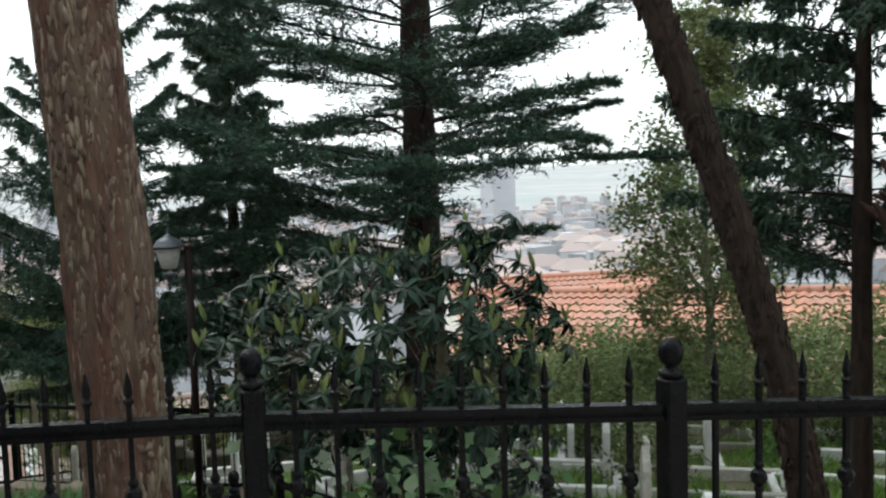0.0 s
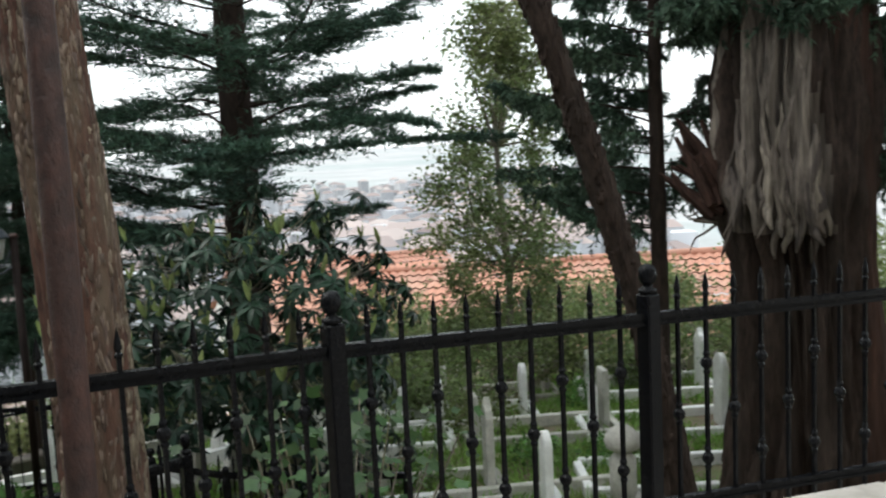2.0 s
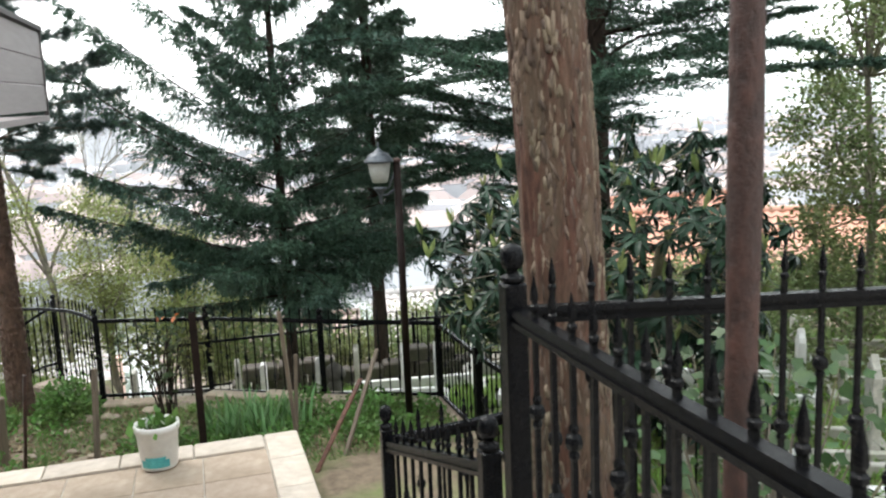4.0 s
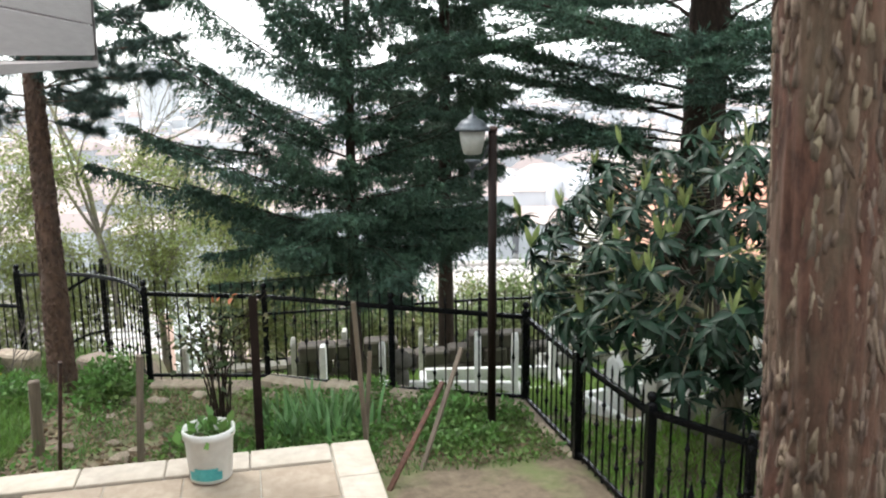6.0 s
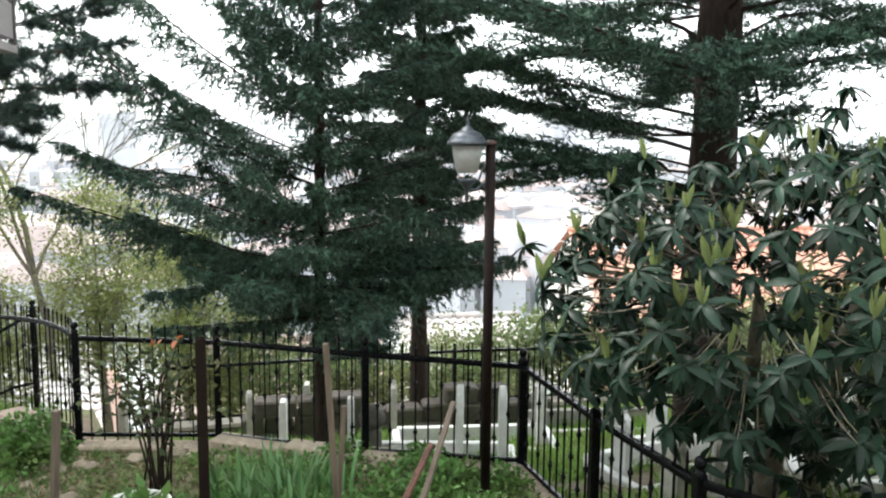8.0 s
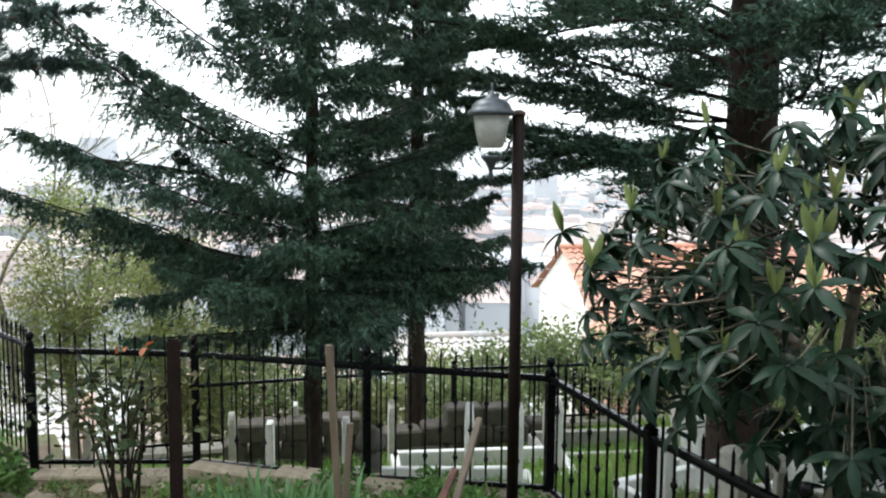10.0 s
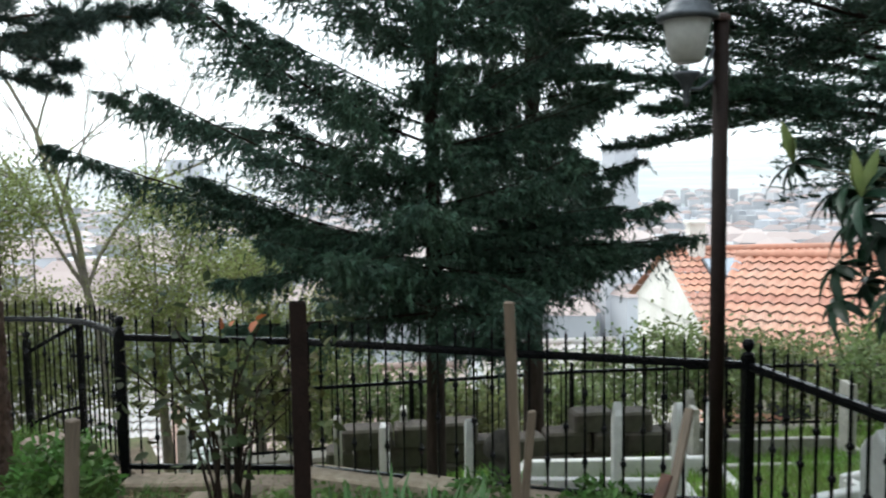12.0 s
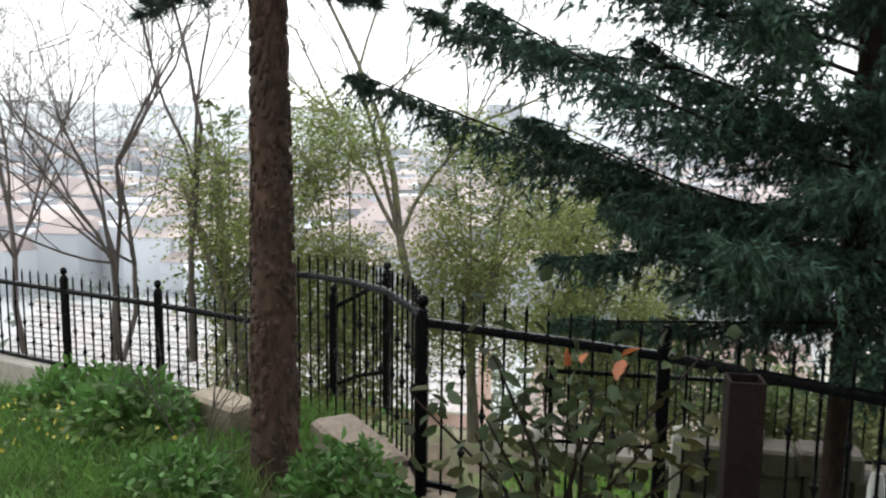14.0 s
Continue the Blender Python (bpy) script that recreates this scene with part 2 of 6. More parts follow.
class Build:
    """Gathers simple solids into one mesh."""

    def __init__(self):
        self.v, self.f, self.n = [], [], 0

    def add(self, v, f):
        self.f += [tuple(i + self.n for i in q) for q in f]
        self.v += [tuple(p) for p in v]
        self.n += len(v)
        return self

    def box(self, c, s, rz=0.0, bevel=0.0, tilt=0.0):
        hx, hy, hz = (q / 2 for q in s)
        b = min(bevel, hx * 0.9, hy * 0.9)
        m = Matrix.Translation(c) @ Euler((tilt, 0, rz)).to_matrix().to_4x4()
        ring = [(-hx + b, -hy), (hx - b, -hy), (hx, -hy + b), (hx, hy - b), (hx - b, hy), (-hx + b, hy), (-hx, hy - b), (-hx, -hy + b)]
        if b <= 0:
            ring = [(-hx, -hy), (hx, -hy), (hx, hy), (-hx, hy)]
        k = len(ring)
        levels = [(-hz, 1.0, 0), (hz - b, 1.0, 0), (hz, 1.0, b)] if b > 0 else [(-hz, 1, 0), (hz, 1, 0)]
        vs = []
        for z, _, inset in levels:
            for x, y in ring:
                vs.append(m @ Vector((x - math.copysign(inset, x) if inset else x, y - math.copysign(inset, y) if inset else y, z)))
        fs = [tuple(reversed(range(k))), tuple(range((len(levels) - 1) * k, len(levels) * k))]
        for j in range(len(levels) - 1):
            for i in range(k):
                a, c2 = j * k + i, j * k + (i + 1) % k
                fs.append((a, c2, c2 + k, a + k))
        return self.add(vs, fs)

    def tube(self, pts, radii, n=8, caps=True, wobble=0.0):
        pts = [Vector([float(q) for q in p]) for p in pts]
        radii = [float(q) for q in radii] if hasattr(radii, "__len__") else radii
        if not hasattr(radii, "__len__"):
            radii = [radii] * len(pts)
        vs, fs = [], []
        up = Vector((0.31, 0.95, 0.05))
        for i, p in enumerate(pts):
            d = (pts[min(i + 1, len(pts) - 1)] - pts[max(i - 1, 0)]).normalized()
            a = d.cross(up)
            a = (a if a.length > 0.05 else d.cross(Vector((1, 0, 0)))).normalized()
            b = d.cross(a)
            for k in range(n):
                t = 2 * math.pi * k / n
                r = radii[i] * (1 + (wobble * noise.noise(Vector((math.cos(t) * 1.7, math.sin(t) * 1.7, i * 0.4 + p.x))) if wobble else 0))
                vs.append(p + r * (a * math.cos(t) + b * math.sin(t)))
        for i in range(len(pts) - 1):
            for k in range(n):
                q, w = i * n + k, i * n + (k + 1) % n
                fs.append((q, w, w + n, q + n))
        if caps:
            fs += [tuple(reversed(range(n))), tuple(range((len(pts) - 1) * n, len(pts) * n))]
        return self.add(vs, fs)

    def lathe(self, c, profile, n=12, square=False):
        """Rings (radius, height) about an upright axis."""
        vs, fs = [], []
        off = math.pi / 4 if square else 0
        n = 4 if square else n
        for r, z in profile:
            for k in range(n):
                t = off + 2 * math.pi * k / n
                vs.append((c[0] + r * math.cos(t), c[1] + r * math.sin(t), c[2] + z))
        for i in range(len(profile) - 1):
            for k in range(n):
                q, w = i * n + k, i * n + (k + 1) % n
                fs.append((q, w, w + n, q + n))
        fs += [tuple(reversed(range(n))), tuple(range((len(profile) - 1) * n, len(profile) * n))]
        return self.add(vs, fs)

    def mesh(self, name, smooth=False):
        me = bpy.data.meshes.new(name)
        me.from_pydata(self.v, [], self.f)
        if smooth:
            me.polygons.foreach_set("use_smooth", [True] * len(me.polygons))
        me.update()
        return me


def part(name, me, material, parent=None, m=None, label="", kind=""):
    """One mesh object under a thing or part; m is its place within the parent."""
    if material and not me.materials:
        me.materials.append(material)
    ob = new(name, me)
    if parent is not None:
        ob.parent = parent
    ob.matrix_local = m if m is not None else Matrix.Identity(4)
    if label or kind:
        tagged(ob, label, kind=kind)
    return ob


def thing(name, at, label, category, group="", kind="", rz=0.0):
    ob = new(name)
    ob.empty_display_size = 0.2
    ob.matrix_world = pose(*at, 0, 0, rz)
    return tagged(ob, label, category, group, kind)


def setting(name, me, material, label, category="", m=None):
    return tagged(part(name, me, material, None, m), label, category or name, kind="structure")


# ---------------------------------------------------------------- ground


def sstep(a, b, x):
    t = min(1.0, max(0.0, (x - a) / (b - a)))
    return t * t * (3 - 2 * t)


def ground_z(x, y):
    """Height of the land: garden, graveyard, hillside, valley and the far hills."""
    g = -1.9 - 0.09 * max(0.0, y - 9)                       # garden
    c = -2.0 - 0.23 * max(0.0, y - 9)                       # graveyard, falling away
    k = sstep(0.8, 1.1, x + 0.0) if y < 10.3 else sstep(0.0, 0.35, (y - 10.25) * 0.84 + (x - 0.96) * 0.54)
    if x < -3.2:
        k = sstep(14.3, 15.0, y)
    z = g + (c - g) * k
    z -= 0.12 * max(0.0, y - 17.5) * sstep(17.5, 24, y) + 0.12 * max(0.0, x - 14) * sstep(14, 20, x)
    far = math.hypot(x, y)
    if far > 60:
        z = max(z, -24 - 0.03 * (far - 60)) if far < 500 else max(-37, -37 + 0.035 * (far - 500))
        z += 5 * noise.noise(Vector((x / 180, y / 180, 0.3))) * sstep(60, 300, far)
    if y < 5 and far < 60:
        z = min(z, -1.9)
    return z + 0.05 * noise.noise(Vector((x * 0.9, y * 0.9, 0))) * (1 if far < 60 else 0)


axis = [-3000, -1600, -900, -500, -300, -180, -110, -70, -45, -30, -22, -16] + [round(-12 + 0.25 * i, 2) for i in range(113)] + [18, 21, 25, 30, 38, 50, 70, 110, 180, 300, 500, 900, 1600, 3000]
ay = [-3000, -1500, -700, -300, -120, -50, -20, -8] + [round(-2 + 0.3 * i, 2) for i in range(74)] + [21, 23, 26, 30, 36, 44, 54, 66, 80, 100, 130, 170, 220, 290, 380, 500, 640, 800, 1000, 1300, 1700, 2300, 3000]
gv = [(x, y, ground_z(x, y)) for y in ay for x in axis]
nx = len(axis)
gf = [(j * nx + i, j * nx + i + 1, (j + 1) * nx + i + 1, (j + 1) * nx + i) for j in range(len(ay) - 1) for i in range(nx - 1)]
gme = np_mesh("ground", gv, gf, True)
gme.materials.append(SOIL)
# far land: haze sits in this material's colour
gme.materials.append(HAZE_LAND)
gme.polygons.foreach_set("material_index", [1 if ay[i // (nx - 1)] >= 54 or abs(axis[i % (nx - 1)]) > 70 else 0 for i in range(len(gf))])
setting("ground", gme, None, "sloping earth of garden, graveyard and far valley", "ground")

# ---------------------------------------------------------------- terrace, stairs, landing
TERRACE = [(-3.1, -5.0), (9.0, -5.0), (9.0, -1.1), (1.38, 1.82), (0.2, 2.22), (-0.95, 2.52), (-0.95, 1.9), (-3.1, 1.9)]
EDGE = [(-0.94, 2.68), (0.25, 2.38), (1.34, 1.97), (2.46, 1.55), (3.58, 1.13), (4.7, 0.71), (5.82, 0.29)]


def slab(name, outline, z0, z1, material, label, category=""):
    n = len(outline)
    b = Build().add([(x, y, z0) for x, y in outline] + [(x, y, z1) for x, y in outline],
                    [tuple(reversed(range(n))), tuple(range(n, 2 * n))] + [(i, (i + 1) % n, n + (i + 1) % n, n + i) for i in range(n)])
    return setting(name, b.mesh(name), material, label, category)


terrace = slab("floor", TERRACE, -2.6, -0.012, CONCRETE, "upper terrace with grey stone paving", "terrace")
stairs = slab("stairs_base", [(-3.1, 1.9), (-0.95, 1.9), (-0.95, 5.4), (-3.1, 5.4)], -2.6, -1.47, CONCRETE, "concrete base under the garden stairs", "stairs base")
for i in range(8):
    tread = Build().box((-2.02, 1.9 + 0.21 + 0.42 * i, -0.18 * (i + 1) + 0.0 - 0.35), (2.13, 0.44, 0.7), 0, 0.012)
    part("step", tread.mesh("step"), KERB, stairs)
landing = slab("landing_floor", [(-3.6, 5.4), (-0.99, 5.4), (-0.99, 8.6), (-3.6, 8.6)], -2.4, -1.52, CONCRETE, "pale stone landing with a raised border", "landing")
# side wall of the stairs and terrace plinth
slab("stair_wall", [(-0.94, 2.75), (-0.82, 2.75), (-0.82, 4.2), (-0.94, 4.2)], -2.4, -0.9, CONCRETE, "low concrete wall beside the stairs", "wall")

# ---------------------------------------------------------------- iron fences


def bar_mesh(name, h, knuckles, spear=True, t=0.0075):
    b = Build()
    b.lathe((0, 0, 0), [(t * 1.35, 0), (t * 1.35, h)], square=True)
    for z in knuckles:
        b.lathe((0, 0, z - 0.05), [(t, 0), (0.014, 0.012), (0.014, 0.02), (0.01, 0.026), (0.02, 0.036), (0.024, 0.05), (0.02, 0.064),
                                  (0.01, 0.074), (0.014, 0.08), (0.014, 0.088), (t, 0.1)], 8)
    if spear:
        b.lathe((0, 0, h), [(t, -0.01), (0.014, 0.0), (0.014, 0.008), (0.008, 0.014), (0.0125, 0.026), (0.011, 0.045), (0.001, 0.09)], 6)
    return b.mesh(name)


BALL0 = [(0.026, 0), (0.046, 0.004), (0.046, 0.016), (0.026, 0.022), (0.022, 0.034), (0.034, 0.04), (0.042, 0.052), (0.046, 0.07), (0.042, 0.09), (0.03, 0.104), (0.012, 0.11)]
BALL = [(a * 0.76, b) for a, b in BALL0]
MESHES = {}


def shared(key, make):
    if key not in MESHES:
        MESHES[key] = make()
        MESHES[key].materials.append(IRON)
    return MESHES[key]


def post(fence, x, y, z, h, r=0.033, ball=True, origin=(0, 0, 0)):
    """Square post from z up to h above it, with a turned ball on a collar."""
    body = h - 0.11 if ball else h
    me = shared(("post", round(body, 2), r), lambda: Build().box((0, 0, body / 2), (2 * r, 2 * r, body), 0, 0.006)
                .box((0, 0, 0.01), (3 * r, 3 * r, 0.02), 0, 0.004).mesh("post"))
    p = part("post", me, IRON, fence, Matrix.Translation((x - origin[0], y - origin[1], z - origin[2])))
    if ball:
        cap = shared(("ball", r), lambda: Build().lathe((0, 0, 0), [(a * r / 0.033, b * 1.0) for a, b in BALL], 14).mesh("ball_cap", True))
        part("ball_cap", cap, IRON, p, Matrix.Translation((0, 0, body)))
    return p


def rail(fence, pts, w, h, origin):
    """A moulded flat rail along a line of points."""
    prof = [(-w / 2, -h / 2), (w / 2, -h / 2), (w / 2, -h / 6), (w * 0.36, -h / 6), (w * 0.36, h / 8), (w / 2, h / 8), (w * 0.42, h / 2), (-w * 0.42, h / 2),
            (-w / 2, h / 8), (-w * 0.36, h / 8), (-w * 0.36, -h / 6), (-w / 2, -h / 6)]
    pts = [Vector(p) - Vector(origin) for p in pts]
    n, vs, fs = len(prof), [], []
    for i, p in enumerate(pts):
        d = pts[min(i + 1, len(pts) - 1)] - pts[max(i - 1, 0)]
        s = Vector((d.y, -d.x, 0)).normalized()
        vs += [p + s * a + Vector((0, 0, b)) for a, b in prof]
    for i in range(len(pts) - 1):
        fs += [(i * n + k, i * n + (k + 1) % n, (i + 1) * n + (k + 1) % n, (i + 1) * n + k) for k in range(n)]
    fs += [tuple(reversed(range(n))), tuple(range((len(pts) - 1) * n, len(pts) * n))]
    return part("rail", Build().add(vs, fs).mesh("rail"), IRON, fence)


def panel(fence, line, top, low, spear, step, origin, alt=0, rw=0.045, rh=0.05, t=0.0075, tips=True):
    """Rails and bars along a line of ground points; top, low: rail heights at each point; spear: height of the points over the top rail."""
    rail(fence, [(x, y, z) for (x, y), z in zip(line, top)], rw, rh, origin)
    rail(fence, [(x, y, z) for (x, y), z in zip(line, low)], rw * 0.75, rh * 0.75, origin)
    cum = [0.0]
    for a, b in zip(line, line[1:]):
        cum.append(cum[-1] + math.hypot(b[0] - a[0], b[1] - a[1]))
    count = max(2, round(cum[-1] / step))
    for i in range(1, count):
        s = cum[-1] * i / count
        x, y = np.interp(s, cum, [p[0] for p in line]), np.interp(s, cum, [p[1] for p in line])
        zt, zl = np.interp(s, cum, top), np.interp(s, cum, low)
        h = zt - zl + 0.06 + spear
        kn = (0.47 * h,) if (i + alt) % 2 else (0.25 * h, 0.69 * h)
        key = ("bar", round(h, 2), len(kn), t, tips)
        me = shared(key, lambda: bar_mesh("bar", h, kn, tips, t))
        part("bar", me, IRON, fence, Matrix.Translation((x - origin[0], y - origin[1], zl - 0.06 - origin[2])))


# railing round the terrace
o = (0.25, 2.38, 0.12)
terrace_railing = thing("terrace_railing", o, "black wrought iron railing with ball-topped posts on the terrace edge", "railing")
for x, y in EDGE:
    post(terrace_railing, x, y, 0.12, 1.06, origin=o)
for k, (a, b) in enumerate(zip(EDGE, EDGE[1:])):
    panel(terrace_railing, [a, b], [0.975] * 2, [0.26] * 2, 0.07, 0.115, o, k % 2, rw=0.045, rh=0.046)
o = (-0.93, 1.0, 0.0)
stair_railing = thing("stair_railing", o, "black iron railing beside the head of the stairs", "railing")
post(stair_railing, -0.93, 1.0, 0.0, 1.16, 0.036, origin=o)
panel(stair_railing, [(-0.935, 1.04), (-0.94, 2.64)], [0.975] * 2, [0.16] * 2, 0.05, 0.115, o, 1, rw=0.045, rh=0.048)
o = (-0.96, 2.88, -0.5)
lower_railing = thing("lower_stair_railing", o, "black iron railing stepping down beside the stairs", "railing")
post(lower_railing, -0.96, 2.88, -0.62, 1.23, origin=o)
post(lower_railing, -1.03, 4.1, -1.0, 1.25, 0.028, origin=o)
post(lower_railing, 0.35, 4.35, -1.9, 2.1, 0.028, origin=o)
panel(lower_railing, [(-0.965, 2.92), (-1.025, 4.06)], [0.42, 0.07], [-0.4, -0.75], 0.05, 0.12, o)
panel(lower_railing, [(-0.99, 4.11), (0.32, 4.34)], [0.07, 0.05], [-0.75, -0.75], 0.05, 0.12, o, 1)

# fence between garden and graveyard
F = [(-3.16, 12.33, -0.83, -2.06), (-1.755, 12.01, -0.88, -2.08), (-0.365, 11.08, -0.86, -2.03), (0.965, 10.25, -0.845, -1.95), (0.95, 8.7, -0.83, -1.9), (0.99, 7.37, -0.8, -1.9)]
o = (0.96, 10.25, -2.0)
garden_fence = thing("garden_fence", o, "black spear-topped iron fence on a low stone kerb", "fence")
for x, y, zt, zb in F:
    post(garden_fence, x, y, zb - 0.1, zt - zb + 0.1, 0.036, origin=o)
for k, (a, b) in enumerate(zip(F, F[1:])):
    panel(garden_fence, [a[:2], b[:2]], [a[2] - 0.17, b[2] - 0.17], [a[3] + 0.03, b[3] + 0.03], 0.09, 0.135, o, k % 2, rw=0.05, rh=0.05)
post(garden_fence, 1.42, 6.72, -1.95, 1.05, 0.03, origin=o)
post(garden_fence, 2.6, 5.7, -1.95, 1.05, 0.03, origin=o)
panel(garden_fence, [(1.0, 7.33), (1.42, 6.72), (2.6, 5.7)], [-0.96, -0.98, -1.0], [-1.75, -1.77, -1.79], 0.09, 0.135, o)
# curved corner and the stretch past it
ARC = [(-3.16, 12.33), (-3.3, 12.72), (-3.6, 13.3), (-4.0, 13.82), (-4.5, 14.25), (-5.1, 14.53)]
panel(garden_fence, ARC, [-1.0, -1.0, -1.02, -1.06, -1.1, -1.15], [-2.03, -2.08, -2.18, -2.26, -2.33, -2.38], 0.1, 0.13, o)
post(garden_fence, -5.1, 14.53, -2.55, 1.56, 0.042, origin=o)
G = [(-5.1, 14.53), (-6.3, 15.0), (-7.6, 15.45), (-8.9, 15.9), (-10.3, 16.4), (-11.8, 16.9)]
for a, b in zip(G, G[1:]):
    panel(garden_fence, [a, b], [-1.6] * 2, [-2.42] * 2, 0.09, 0.135, o)
    post(garden_fence, *b, -2.55, 1.2, 0.034, origin=o)
# gate wing behind the curve
W = [(-4.78, 15.9), (-4.5, 16.0), (-4.22, 16.0)]
panel(garden_fence, W, [-1.75, -1.6, -1.45], [-2.6, -2.5, -2.45], 0.1, 0.12, o)
post(garden_fence, -4.78, 15.9, -2.9, 1.4, 0.042, origin=o)
post(garden_fence, -4.22, 16.0, -2.9, 1.65, 0.042, origin=o)

# low far fence of the graveyard, on a pale wall
o = (3.0, 17.5, -4.0)
far_fence = thing("graveyard_fence", o, "thin black iron fence on the graveyard's far wall", "fence")
FAR = [(-2.5, 17.6), (0.0, 17.6), (2.5, 17.6), (5.0, 17.3), (7.5, 16.8), (10.0, 15.8), (12.5, 14.4), (15.0, 12.5)]
for a, b in zip(FAR, FAR[1:]):
    panel(far_fence, [a, b], [-2.8] * 2, [-3.7] * 2, 0.08, 0.17, o, t=0.009)
    post(far_fence, *a, -3.95, 1.3, 0.035, origin=o)
for a, b in zip(FAR, FAR[1:]):
    d = Vector((b[0] - a[0], b[1] - a[1]))
    w = Build().box(((a[0] + b[0]) / 2, (a[1] + b[1]) / 2, -4.4), (d.length, 0.25, 1.1), math.atan2(d.y, d.x), 0.02)
    setting("wall_far", w.mesh("wall_far"), WALL_DARK, "low dark stone wall under the far fence", "wall")
    cap = Build().box(((a[0] + b[0]) / 2, (a[1] + b[1]) / 2, -3.81), (d.length, 0.32, 0.07), math.atan2(d.y, d.x), 0.01)
    setting("trim", cap.mesh("wall_cap"), CONCRETE, "pale stone cap on the far wall", "wall cap")

# ---------------------------------------------------------------- trees


def vnorm(a):
    return a / np.maximum(1e-9, np.linalg.norm(a, axis=-1, keepdims=True))


def needles(p0, p1, per_twig, length, width, r, spread=0.9, fall=0.15):
    """Fine needles all along twigs given by their ends."""
    n = len(p0)
    k = np.repeat(np.arange(n), per_twig)
    t = r.random((len(k), 1)) ** 0.8
    base = p0[k] + (p1[k] - p0[k]) * t
    ax = vnorm(p1[k] - p0[k])
    d = vnorm(ax * 0.75 + r.normal(size=(len(k), 3)) * spread * 0.6 + np.array([0, 0, -fall]))
    s = vnorm(np.cross(d, r.normal(size=(len(k), 3)))) * width * 0.5
    ln = length * (0.6 + 0.8 * r.random((len(k), 1)))
    v = np.stack([base - s, base + s, base + d * ln], 1).reshape(-1, 3)
    return v, np.arange(len(v)).reshape(-1, 3)


def leaf_cards(p, d, length, width, r, fold=0.25, oval=False):
    """Small pointed leaves folded at the midrib, at points p along directions d; oval ones have shoulders and a drooping tip."""
    n = len(p)
    d = vnorm(d)
    s = vnorm(np.cross(d, r.normal(size=(n, 3))))
    u = np.cross(s, d)
    ln = length * (0.65 + 0.7 * r.random((n, 1)))
    w = width * (0.65 + 0.7 * r.random((n, 1))) * 0.5
    if oval:
        rows = [p, p + d * ln * 0.3 + s * w * 0.9 + u * w * fold, p + d * ln * 0.68 + s * w * 0.8 + u * w * (fold - 0.15), p + d * ln - u * ln * 0.12,
                p + d * ln * 0.68 - s * w * 0.8 + u * w * (fold - 0.15), p + d * ln * 0.3 - s * w * 0.9 + u * w * fold]
        q = np.arange(n)[:, None] * 6
        return np.stack(rows, 1).reshape(-1, 3), np.concatenate([q + [0, 1, 2], q + [0, 2, 3], q + [0, 3, 4], q + [0, 4, 5]], 1).reshape(-1, 3)
    mid = p + d * ln * 0.5
    v = np.stack([p, mid + s * w + u * w * fold, p + d * ln, mid - s * w + u * w * fold], 1).reshape(-1, 3)
    q = np.arange(n)[:, None] * 4
    return v, np.concatenate([q + [0, 1, 2], q + [0, 2, 3]], 1).reshape(-1, 3)


def trunk_mesh(pts, radii, n=14, wobble=0.12, sub=6):
    ps, rs = [], []
    for i in range(len(pts) - 1):
        for j in range(sub):
            t = j / sub
            ps.append(Vector([float(c + (d - c) * t) for c, d in zip(pts[i], pts[i + 1])]))
            rs.append(radii[i] + (radii[i + 1] - radii[i]) * t)
    ps.append(Vector(pts[-1]))
    rs.append(radii[-1])
    return Build().tube(ps, rs, n, True, wobble).mesh("trunk", True)


